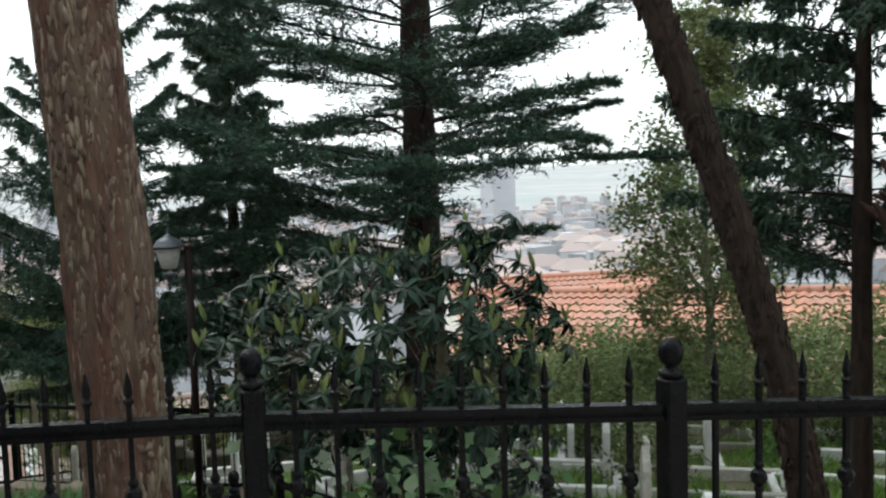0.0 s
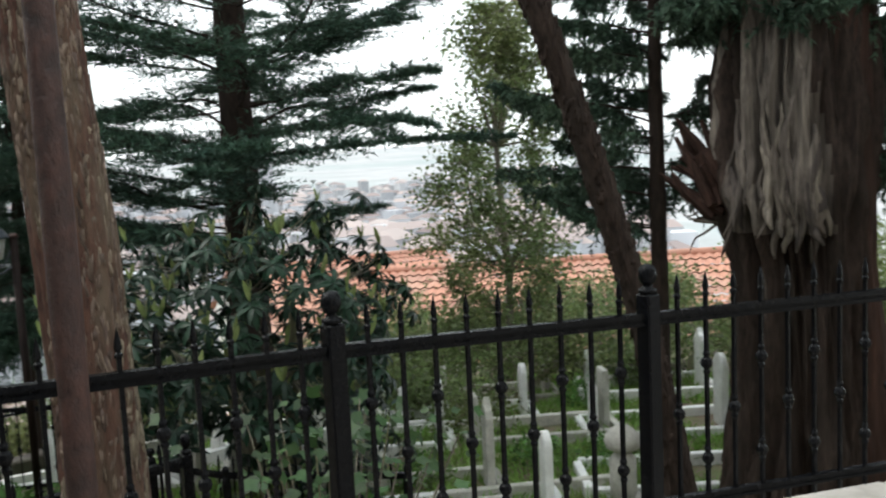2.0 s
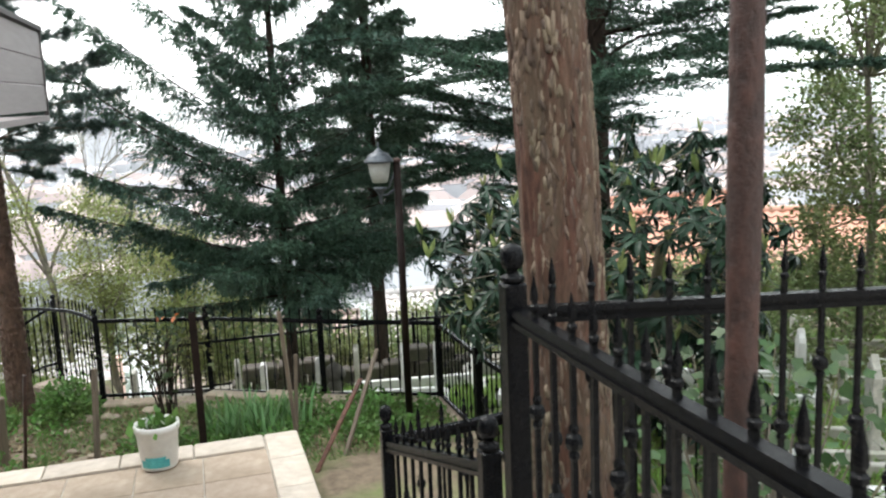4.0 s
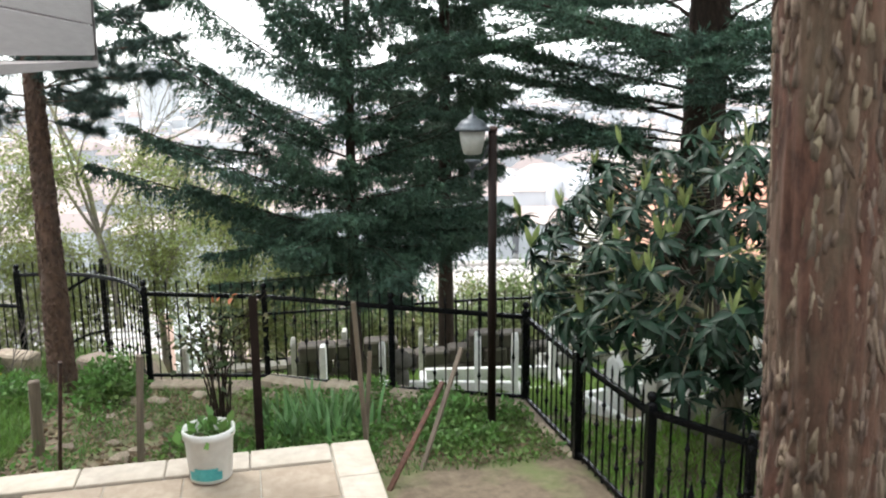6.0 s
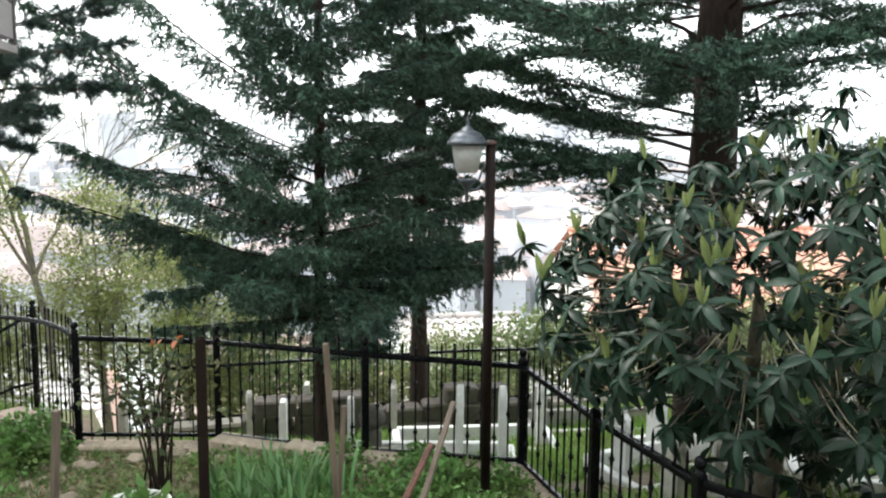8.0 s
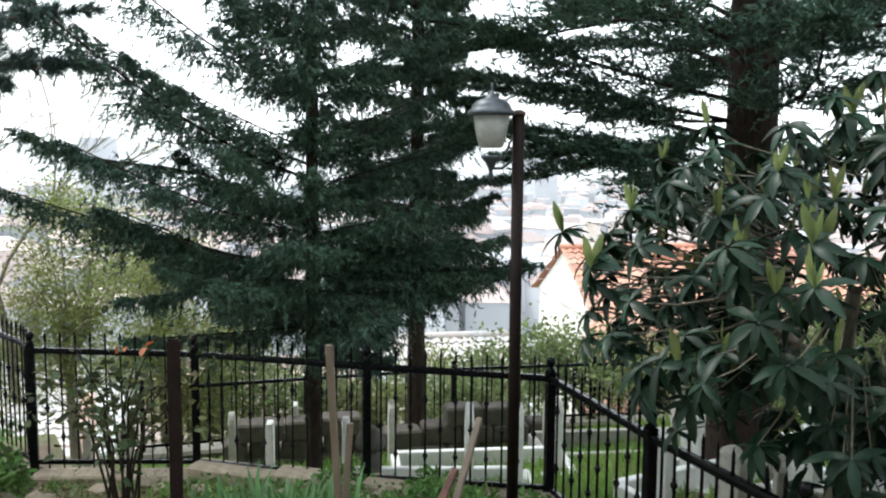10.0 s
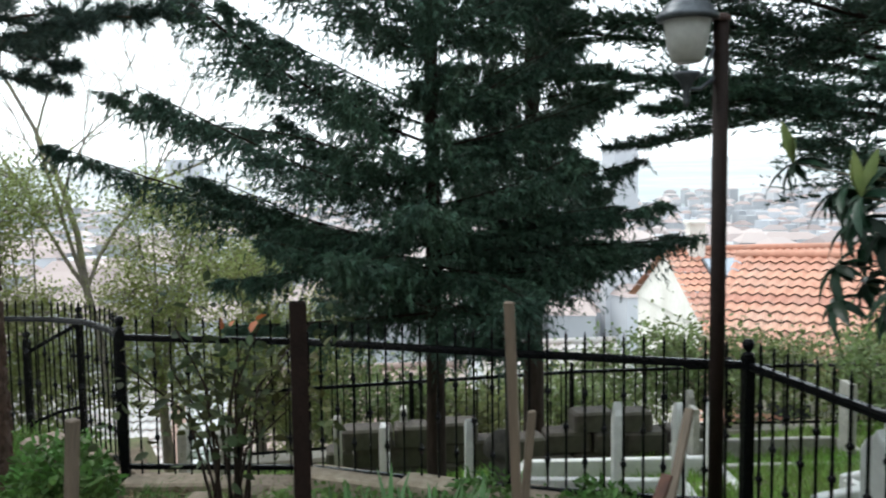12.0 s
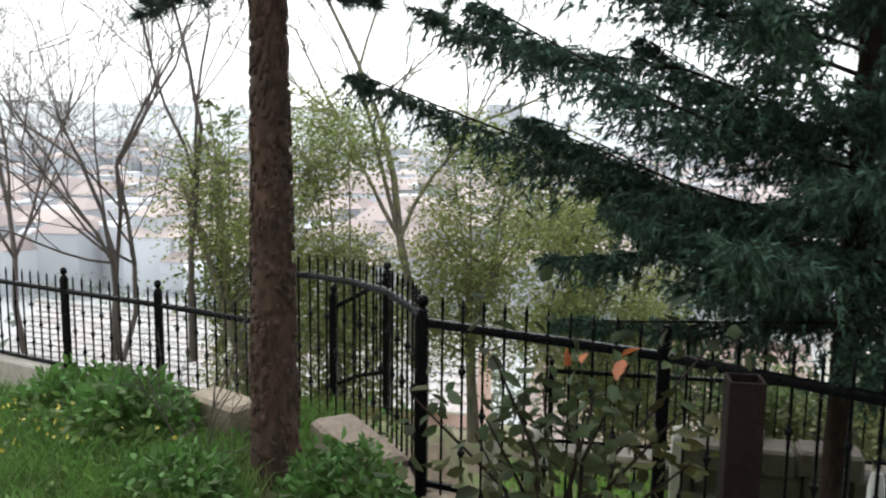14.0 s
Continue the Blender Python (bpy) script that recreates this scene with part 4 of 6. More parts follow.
# great stump-like cypress with torn, fibrous wood
stump = thing("old_cypress_tree", (6.25, 4.33, -2.05), "huge old cypress trunk with torn grey fibrous wood", "tree")
SA = [(0, 0, -0.2), (0.0, 0, 1.2), (-0.05, 0, 2.4), (-0.1, 0.05, 3.2), (-0.05, 0.1, 4.2), (0.1, 0.15, 5.6), (0.3, 0.2, 9)]
SR = [0.8, 0.6, 0.55, 0.66, 0.66, 0.58, 0.42]
na, nz = 240, 110
sv, sf, si = [], [], []
for j in range(nz):
    z = -0.2 + 9.0 * (j / (nz - 1)) ** 1.25
    rz_ = np.interp(z, [p[2] for p in SA], SR)
    cx, cy = np.interp(z, [p[2] for p in SA], [p[0] for p in SA]), np.interp(z, [p[2] for p in SA], [p[1] for p in SA])
    for i in range(na):
        a = 2 * math.pi * i / na
        u = Vector((math.cos(a) * 2.6, math.sin(a) * 2.6, z * 0.28))
        big_f = 1 - abs(noise.noise(u)) * 2
        fine = 1 - abs(noise.noise(Vector((u.x * 3.3, u.y * 3.3, z * 0.9)))) * 2.4
        rr = rz_ * (0.74 + 0.24 * big_f + 0.2 * fine)
        sv.append((cx + rr * math.cos(a), cy + rr * math.sin(a), z))
for j in range(nz - 1):
    z = sv[j * na][2]
    for i in range(na):
        sf.append((j * na + i, j * na + (i + 1) % na, (j + 1) * na + (i + 1) % na, (j + 1) * na + i))
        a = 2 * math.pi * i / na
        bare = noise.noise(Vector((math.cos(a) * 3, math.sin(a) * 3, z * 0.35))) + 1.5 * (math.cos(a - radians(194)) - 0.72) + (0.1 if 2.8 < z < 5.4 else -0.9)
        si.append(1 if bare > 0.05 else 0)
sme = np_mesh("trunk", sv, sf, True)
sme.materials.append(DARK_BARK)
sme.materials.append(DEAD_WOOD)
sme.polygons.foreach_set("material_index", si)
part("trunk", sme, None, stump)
rs = np.random.default_rng(64)
strips = Build()
sx = lambda z: np.array([np.interp(z, [p[2] for p in SA], [p[0] for p in SA]), np.interp(z, [p[2] for p in SA], [p[1] for p in SA]), z])
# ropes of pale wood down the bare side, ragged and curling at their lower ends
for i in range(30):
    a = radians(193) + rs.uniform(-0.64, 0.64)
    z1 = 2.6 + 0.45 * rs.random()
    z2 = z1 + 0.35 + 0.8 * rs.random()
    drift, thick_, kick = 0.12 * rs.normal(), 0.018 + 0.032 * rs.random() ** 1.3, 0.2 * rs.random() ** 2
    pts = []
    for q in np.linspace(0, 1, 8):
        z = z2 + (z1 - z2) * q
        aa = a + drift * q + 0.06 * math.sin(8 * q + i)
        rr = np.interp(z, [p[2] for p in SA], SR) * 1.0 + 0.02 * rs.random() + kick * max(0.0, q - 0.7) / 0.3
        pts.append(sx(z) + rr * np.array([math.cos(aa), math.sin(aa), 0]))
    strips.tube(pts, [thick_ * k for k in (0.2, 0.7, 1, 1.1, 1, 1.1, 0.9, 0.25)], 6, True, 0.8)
# broken limb: a splintered stub pointing out and up
o3 = np.array([math.cos(radians(128)), math.sin(radians(128)), 0.0])
root = sx(3.1) + o3 * 0.42
stub = Build()
stub.tube([root, root + o3 * 0.25 + [0, 0, 0.25], root + o3 * 0.42 + [0, 0, 0.5]], [0.24, 0.2, 0.13], 10, True, 0.8)
for i in range(22):
    p = root + o3 * 0.1 + rs.normal(size=3) * [0.12, 0.12, 0.1]
    d = vnorm(o3 * 0.55 + np.array([0, 0, 0.8]) + rs.normal(size=3) * 0.2)
    L = 0.45 + 0.4 * rs.random()
    stub.tube([p, p + d * L * 0.55 + rs.normal(size=3) * 0.02, p + d * L], [0.06, 0.05, 0.016], 6, True, 0.8)
# curled dead twigs under the stub
for i in range(9):
    p = root + o3 * (0.1 + 0.1 * rs.random()) + [0, 0, -0.25 * rs.random()]
    d, pts = vnorm(o3 + rs.normal(size=3) * 0.4 + [0, 0, -0.5]), [p]
    for j in range(6):
        d = vnorm(d + rs.normal(size=3) * 0.3 + [0, 0, 0.22])
        pts.append(pts[-1] + d * 0.09)
    strips.tube(pts, [0.022, 0.018, 0.015, 0.012, 0.01, 0.007, 0.003], 5, False)
part("broken_limb", stub.mesh("broken_limb"), RED_BARK, stump, label="splintered stub of a broken limb")
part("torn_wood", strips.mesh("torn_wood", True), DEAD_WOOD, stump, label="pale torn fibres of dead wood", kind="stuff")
side_stem = [(0.3, -0.42, -0.2), (0.2, -0.4, 1.2), (0.06, -0.36, 2.6), (-0.02, -0.34, 4.2), (0.0, -0.26, 6.5), (0.1, -0.1, 9.0)]
part("side_stem", rough_trunk(side_stem, [0.42, 0.3, 0.25, 0.25, 0.24, 0.2], 80, 150, 0.09, 3.0, 0.5), RED_BARK, stump, label="smooth red-brown living stem")
cr = whorls(70, 3.4, 9.5, 110, 2.2, 1.6, 0.05, 0.5, -0.1)
conifer("cypress_tree", (7.9, 3.5, -2.05), 11, 0.2, "dark cypress with hanging foliage behind the old trunk", cr, 71, leaf=NEEDLE_D, dens=18, twig=0.5, per_twig=11, nlen=0.095, nwid=0.03, droop=0.25, hang=0.35, flat=0.2)

# ---------------------------------------------------------------- loquat tree


def leaf_shape(n=7, width=0.28, droop=0.25):
    """One long leaf of length 1 along y: toothed, folded at the midrib, bending down at the tip, ribbed across."""
    v, f = [], []
    for i in range(n):
        t = i / (n - 1)
        w = width * 0.5 * (math.sin(math.pi * min(1, t * 0.94 + 0.04)) ** 0.75)
        z = -droop * t * t
        rib = 0.008 if i % 2 else -0.004
        v += [(-w, t, z + w * 0.35 + rib), (0, t, z), (w, t, z + w * 0.35 + rib)]
    for i in range(n - 1):
        a = 3 * i
        f += [(a, a + 1, a + 4, a + 3), (a + 1, a + 2, a + 5, a + 4)]
    return np.array(v), np.array(f)


LV, LF = leaf_shape(6, 0.31, 0.38)
YV, YF = leaf_shape(6, 0.26, -0.04)
loquat = thing("loquat_tree", (2.45, 8.75, -2.1), "loquat tree with large dark glossy ribbed leaves", "tree")
rl = np.random.default_rng(81)
C0 = np.array([2.32, 8.2, 0.0])
SPRIGS = []
for i in range(540):
    u = vnorm(rl.normal(size=3))
    k = 0.55 + 0.5 * rl.random() ** 0.7
    p = C0 + u * k * np.array([1.9, 1.55, 1.3]) + [0, 0, -0.08]
    if p[2] > (-1.5 if p[0] > 2.1 else -0.85):
        SPRIGS.append(p)
SPRIGS += [np.array(p) for p in [(0.72, 7.94, -0.55), (0.95, 8.3, -0.1), (0.8, 8.6, 0.35), (1.0, 7.9, -0.5), (1.2, 8.0, -0.3), (1.1, 8.4, 0.1), (1.3, 8.5, 0.3), (1.0, 7.75, -0.75), (1.2, 7.7, -1.0), (1.25, 7.1, -0.35), (1.6, 6.75, 0.15), (2.2, 6.6, 0.55), (1.5, 7.0, 0.6), (2.35, 8.0, 1.3),
                                 (2.5, 8.1, 1.45), (2.9, 7.6, 1.25), (3.3, 7.4, 1.3), (1.9, 7.2, 0.95), (1.1, 8.9, 0.5), (0.9, 9.2, 0.15), (1.3, 7.4, -0.9), (2.7, 6.7, -0.5), (2.0, 6.6, -0.7)]]
SPRIGS += [np.array(p) for p in [(0.55, 9.2, 0.25), (0.7, 9.1, 0.1), (0.65, 9.0, -0.25), (0.9, 8.9, 0.35), (0.85, 9.0, -0.1), (1.05, 8.8, 0.2), (0.8, 8.8, -0.45), (1.1, 9.0, -0.3), (1.2, 8.7, 0.0), (0.95, 8.6, -0.6), (1.25, 8.8, 0.45)]]
for i in range(28):
    SPRIGS.append(np.array([rl.uniform(1.35, 2.2), rl.uniform(7.5, 8.3), rl.uniform(-0.95, -0.3)]))
for i in range(75):
    SPRIGS.append(np.array([rl.uniform(2.3, 3.9), rl.uniform(7.3, 8.6), rl.uniform(-1.8, -0.6)]))
wood = Build()
forks = [np.array(p) for p in [(2.45, 8.6, -0.8), (2.9, 8.5, -0.7), (2.0, 8.3, -0.6), (2.4, 8.0, -0.3), (2.8, 8.1, 0.1), (1.8, 8.0, 0.0), (2.3, 8.3, 0.5)]]
org = np.array([2.45, 8.75, -2.1])
wood.tube([(0, 0, -0.2), (0.02, -0.05, 0.6), (0.0, -0.15, 1.3), (-0.05, -0.75, 1.8)], [0.16, 0.14, 0.12, 0.06], 12, False, 0.15)
wood.tube([(0.55, 0.1, -0.2), (0.55, 0.0, 0.6), (0.45, -0.25, 1.4), (0.35, -0.65, 2.2)], [0.1, 0.09, 0.08, 0.05], 10, False, 0.15)
wood.tube([(0.0, -0.1, 0.9), (-0.45, -0.45, 1.5), (-0.65, -0.75, 2.1)], [0.08, 0.06, 0.04], 8, False, 0.15)
wood.tube([(-0.45, -0.45, 1.5), (-1.0, -0.1, 2.0), (-1.6, 0.2, 2.2)], [0.045, 0.03, 0.012], 6, False, 0.15)
for p in SPRIGS:
    q = min(forks, key=lambda c: np.linalg.norm(c - p))
    mid = (p + q) / 2 + [0, 0, -0.08]
    wood.tube([q * 0.45 + p * 0.55 - org, mid * 0.4 + p * 0.6 - org, p - org], [0.006, 0.005, 0.004], 5, False)
part("trunk", wood.mesh("trunk", True), GREY_BARK, loquat, label="grey-brown forked stems")
leaf_me = np_mesh("leaf", LV * 0.235, LF, True)
near, rest_v, rest_f, young_v, young_f, cnt = 0, [], [], [], [], [0, 0]
eye_side = sorted(SPRIGS, key=lambda p: p[1] + 0.4 * p[0])
for si, p in enumerate(eye_side):
    out = vnorm((p - C0) * [0.45, 0.45, 0.2] + [0, 0, 0.85] + rl.normal(size=3) * 0.12)
    nl = rl.integers(9, 14)
    spin = rl.random() * 6.28
    for j in range(nl):
        a = spin + j * 2.4
        tilt = 0.15 + 0.95 * (j / nl) + 0.2 * rl.random()
        side = vnorm(np.cross(out, [math.cos(a), math.sin(a), 0.2]))
        d = vnorm(side + out * (0.55 - tilt) + np.array([0, 0, -0.15]))
        x = vnorm(np.cross(d, out))
        z = np.cross(x, d)
        L = 0.42 + 0.46 * rl.random()
        R = np.stack([x, d, z], 1)
        if near < 290 and si % 2 == 0:
            m = Matrix([[*(R[i] * L), (p - org)[i] + d[i] * 0.015] for i in range(3)] + [[0, 0, 0, 1]])
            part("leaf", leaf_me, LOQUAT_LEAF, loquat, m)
            near += 1
        else:
            rest_v.append((LV * 0.235 * L) @ R.T + p - org)
            rest_f.append(LF + cnt[0])
            cnt[0] += len(LV)
    if rl.random() < 0.26 and p[2] > -0.6:
        for j in range(rl.integers(2, 6)):
            a = rl.random() * 6.28
            d = vnorm(np.array([0.32 * math.cos(a), 0.32 * math.sin(a), 1.0]))
            x = vnorm(np.cross(d, [math.cos(a + 1.57), math.sin(a + 1.57), 0.0]) + 0.01)
            R = np.stack([x, d, np.cross(x, d)], 1)
            L = 0.1 + 0.12 * rl.random()
            young_v.append((YV * L) @ R.T + p - org)
            young_f.append(YF + cnt[1])
            cnt[1] += len(YV)
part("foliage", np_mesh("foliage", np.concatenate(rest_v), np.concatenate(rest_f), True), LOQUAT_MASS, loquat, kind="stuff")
part("young_foliage", np_mesh("young_foliage", np.concatenate(young_v), np.concatenate(young_f), True), LOQUAT_YOUNG, loquat, label="upright pale green new leaves", kind="stuff")

# fig shrub with lobed leaves
fig = thing("fig_shrub", (1.25, 4.5, -2.0), "young fig shrub with lobed light green leaves", "shrub")
fb, fv, ff, fn = Build(), [], [], 0
FL = []
for k, (a, L) in enumerate([(-2.4, 0.45), (-2.0, 0.42), (-1.2, 0.8), (-0.65, 0.58), (0, 1.0), (0.65, 0.58), (1.2, 0.8), (2.0, 0.42), (2.4, 0.45)]):
    FL.append((math.sin(a) * L * 0.6, math.cos(a) * L * 0.6 + 0.25, 0.06 * abs(math.sin(a)) - 0.1 * L))
FLV = np.array([(0, 0, 0)] + FL)
FLF = np.array([(0, i + 1, i) for i in range(1, 9)])
for i in range(330):
    p = np.array([rl.normal() * 0.42, rl.normal() * 0.38, 0.35 + 1.75 * rl.random() ** 0.9])
    if i % 5 == 0:
        fb.tube([(p[0] * 0.15, p[1] * 0.15, -0.1), p * [0.6, 0.6, 0.6], p], [0.014, 0.01, 0.004], 5, False)
    d = vnorm(np.array([p[0], p[1], 0.1]) + rl.normal(size=3) * 0.5)
    n = vnorm(np.array([0, -0.5, 0.9]) + rl.normal(size=3) * 0.45)
    x = vnorm(np.cross(d, n))
    R = np.stack([x, np.cross(n, x), n], 1)
    fv.append((FLV * (0.08 + 0.07 * rl.random())) @ R.T + p)
    ff.append(FLF + fn)
    fn += len(FLV)
part("stem", fb.mesh("stem", True), GREY_BARK, fig, kind="stuff")
part("foliage", np_mesh("foliage", np.concatenate(fv), np.concatenate(ff)), FIG_LEAF, fig, kind="stuff")

# ---------------------------------------------------------------- graves


def headstone_mesh(w, h, t, style):
    """Upright slab; style: round, pointed, flat or pillar with a turban."""
    b = Build()
    if style == "turban":
        b.lathe((0, 0, -0.15), [(w * 0.4, 0), (w * 0.4, h * 0.75), (w * 0.25, h * 0.82), (w * 0.26, h * 0.86)], 10)
        b.lathe((0, 0, h * 0.84 - 0.15), [(w * 0.3, 0), (w * 0.5, 0.04), (w * 0.56, 0.1), (w * 0.5, 0.17), (w * 0.36, 0.22), (w * 0.2, 0.26), (w * 0.05, 0.28)], 12)
        return b.mesh("headstone", True)
    prof = [(-w / 2, -0.15), (w / 2, -0.15), (w / 2 * 1.06, h * 0.8)]
    if style == "round":
        prof += [(w / 2 * 1.06 * math.cos(a), h * 0.8 + 0.2 * h * math.sin(a)) for a in np.linspace(0.25, math.pi - 0.25, 9)]
    elif style == "pointed":
        prof += [(w * 0.4, h * 0.88), (w * 0.16, h * 0.93), (0, h), (-w * 0.16, h * 0.93), (-w * 0.4, h * 0.88)]
    else:
        prof += [(w / 2 * 1.06, h), (-w / 2 * 1.06, h)]
    prof += [(-w / 2 * 1.06, h * 0.8)]
    n = len(prof)
    e = 0.012
    rings = [(-t / 2, 1 - e / w), (-t / 2 + e, 1), (t / 2 - e, 1), (t / 2, 1 - e / w)]
    vs = [(x * k, y, z * (k if z > 0 else 1)) for y, k in rings for x, z in prof]
    fs = [tuple(range(n)), tuple(reversed(range(3 * n, 4 * n)))]
    for j in range(3):
        fs += [(j * n + i, (j + 1) * n + i, (j + 1) * n + (i + 1) % n, j * n + (i + 1) % n) for i in range(n)]
    return b.add(vs, fs).mesh("headstone")


def grave(x, y, rz, w, h, style, material, plot=(0.9, 1.9), foot=True, label=""):
    z = ground_z(x, y)
    g = thing("grave", (x, y, z), label or "white marble grave with upright stones and a kerb", "grave", "graves in the graveyard", rz=rz)
    part("headstone", headstone_mesh(w, h, 0.09, style), material, g, Matrix.Translation((0, 0, 0)))
    if foot:
        part("footstone", headstone_mesh(w * 0.8, h * 0.72, 0.08, "round" if style == "turban" else style), material, g, pose(0.0, plot[1], 0))
    if plot:
        a, L = plot
        for name, c, s in (("kerb", (-a / 2, L / 2, -0.05), (0.1, L + 0.2, 0.34)), ("kerb", (a / 2, L / 2, -0.05), (0.1, L + 0.2, 0.34)),
                           ("kerb", (0, -0.12, -0.052), (a - 0.11, 0.1, 0.34)), ("kerb", (0, L + 0.12, -0.052), (a - 0.11, 0.1, 0.34))):
            part(name, Build().box(c, s, 0, 0.012).mesh("kerb"), material, g)
    return g


OLD = "weathered grey gravestone with a worn kerb"
for row in [
    (4.42, 6.92, 62, 0.26, 1.05, "pointed", OLD_STONE, (0.9, 1.8), True, OLD), (4.6, 6.2, 62, 0.24, 0.82, "round", MARBLE, (0.8, 1.7), False, ""),
    (5.2, 5.7, 62, 0.34, 0.85, "turban", OLD_STONE, (1.0, 1.8), False, "weathered grey pillar gravestone with a ringed top"), (6.8, 5.35, 55, 0.4, 0.92, "round", MARBLE, (0.9, 1.7), False, ""),
    (5.0, 8.66, 60, 0.24, 0.8, "pointed", MARBLE, (0.9, 1.7), True, ""), (6.5, 8.75, 60, 0.24, 0.75, "round", MARBLE, (0.8, 1.7), True, ""),
    (6.85, 7.55, 60, 0.28, 0.8, "flat", OLD_STONE, (0.8, 1.7), True, OLD), (8.1, 6.65, 58, 0.3, 0.95, "round", MARBLE, (0.9, 1.7), True, ""),
    (3.9, 8.6, 60, 0.22, 0.7, "pointed", OLD_STONE, (0.8, 1.6), True, OLD), (7.7, 9.6, 60, 0.26, 0.8, "round", OLD_STONE, (0.8, 1.6), True, OLD),
    (3.3, 5.2, 70, 0.3, 0.6, "round", OLD_STONE, (0.8, 1.6), False, OLD), (9.3, 7.9, 55, 0.3, 0.9, "pointed", MARBLE, (0.9, 1.7), True, ""),
    (1.05, 12.5, 75, 0.2, 0.95, "pointed", MARBLE, None, False, ""), (1.45, 12.1, 75, 0.2, 0.95, "round", MARBLE, (0.8, 1.7), False, ""),
    (-0.96, 13.46, 80, 0.18, 0.85, "flat", MARBLE, None, False, ""), (-0.12, 13.4, 80, 0.18, 0.85, "round", MARBLE, None, False, ""),
    (0.05, 12.85, 80, 0.3, 0.75, "turban", DARK_STONE, None, False, "dark weathered pillar gravestone with a turban top"), (-2.9, 14.15, 85, 0.22, 0.9, "flat", OLD_STONE, None, False, OLD),
    (-2.5, 14.2, 85, 0.2, 0.95, "turban", OLD_STONE, None, False, "pale pillar gravestone with a turban top"), (-1.3, 14.9, 85, 0.2, 0.9, "round", OLD_STONE, None, False, OLD),
    (2.0, 9.3, -80, 0.22, 0.7, "round", OLD_STONE, None, False, OLD), (2.15, 10.5, -80, 0.24, 0.75, "pointed", MARBLE, (0.95, 1.8), True, ""), (3.0, 11.3, -80, 0.24, 0.8, "flat", MARBLE, (0.95, 1.8), True, ""),
    (0.7, 14.6, 80, 0.2, 0.9, "pointed", OLD_STONE, None, False, OLD), (2.4, 13.2, 80, 0.22, 0.9, "round", MARBLE, (0.9, 1.8), False, ""), (4.5, 13.9, 80, 0.24, 0.9, "flat", OLD_STONE, (0.9, 1.8), True, OLD),
    (3.2, 15.2, 80, 0.22, 0.9, "round", OLD_STONE, None, False, OLD), (5.9, 11.6, 70, 0.26, 0.85, "round", MARBLE, (0.9, 1.7), True, ""), (-0.4, 15.8, 80, 0.22, 0.9, "flat", OLD_STONE, None, False, OLD),
]:
    grave(*row)

# low wall of dark old blocks among the graves
RW0, RW1 = Vector((-1.2, 15.7, 0)), Vector((3.3, 15.2, 0))
old_wall = tagged(new("wall_graves"), "low broken wall of dark rough blocks among the graves", "wall", kind="structure")
rw = np.random.default_rng(177)
rw_dir = (RW1 - RW0).normalized()
for course in range(3):
    at_ = 0.0 - 0.2 * (course % 2)
    while at_ < (RW1 - RW0).length:
        bw, bh = 0.35 + 0.3 * rw.random(), 0.24
        c = RW0 + rw_dir * (at_ + bw / 2)
        if course < 2 or rw.random() < 0.7:
            z = ground_z(c.x, c.y) + 0.08 + 0.25 * course
            me = Build().box((0, 0, 0), (bw - 0.025, 0.34 + 0.06 * rw.random(), bh), 0, 0.03).mesh("block")
            part("block", me, WALL_DARK, old_wall, Matrix.Translation((c.x, c.y + 0.02 * rw.normal(), z)) @ Matrix.Rotation(math.atan2(rw_dir.y, rw_dir.x) + 0.04 * rw.normal(), 4, "Z"))
        at_ += bw

# ---------------------------------------------------------------- street lamp and poles
lamp = thing("street_lamp", (0.42, 9.68, -2.0), "garden street lamp with a frosted glass lantern on a brown pole", "street lamp")
part("pole", Build().tube([(0, 0, -0.2), (0, 0, 3.02)], [0.042, 0.042], 16).lathe((0, 0, 0.0), [(0.07, 0), (0.07, 0.05), (0.045, 0.09)], 16).mesh("pole", True), BROWN, lamp, label="brown painted steel pole")
part("pole_cap", Build().lathe((0, 0, 3.02), [(0.05, 0), (0.05, 0.03), (0.02, 0.045)], 16).mesh("pole_cap", True), RUST, lamp)
part("bracket", Build().tube([(-0.04, 0, 2.72), (-0.12, 0, 2.66), (-0.2, 0, 2.66), (-0.2, 0, 2.72)], 0.012, 8).tube([(-0.03, 0, 2.9), (-0.07, 0, 2.82), (-0.1, 0, 2.74), (-0.18, 0, 2.7)], 0.009, 8)
     .lathe((-0.2, 0, 2.56), [(0.004, 0), (0.02, 0.03), (0.014, 0.08), (0.04, 0.14), (0.07, 0.17), (0.075, 0.19)], 12).mesh("bracket", True), LAMP_METAL, lamp)
part("lantern_glass", Build().lathe((-0.2, 0, 2.75), [(0.07, 0.05), (0.085, 0.06), (0.11, 0.16), (0.125, 0.27)], 20).mesh("lantern_glass", True), LAMP_GLASS, lamp, label="frosted glass bowl")
part("lantern_hood", Build().lathe((-0.2, 0, 3.02), [(0.13, 0), (0.165, 0.005), (0.165, 0.03), (0.14, 0.045), (0.135, 0.065), (0.11, 0.095), (0.07, 0.115), (0.05, 0.12), (0.045, 0.14), (0.018, 0.15), (0.008, 0.18), (0.011, 0.19), (0.003, 0.225)], 20)
     .mesh("lantern_hood", True), LAMP_METAL, lamp, label="grey metal hood with a finial")
rp = thing("rusty_pole", (-0.64, 2.07, 0.0), "tall rusty red-brown steel pole on the terrace", "pole")
pole_pts = [(0.015 * math.sin(z * 0.9), 0, z) for z in np.linspace(-0.01, 5.2, 40)]
part("pole", Build().tube(pole_pts, [0.037 + 0.0015 * math.sin(7 * z) for z in range(40)], 18, True, 0.05).mesh("pole", True), RUST, rp)
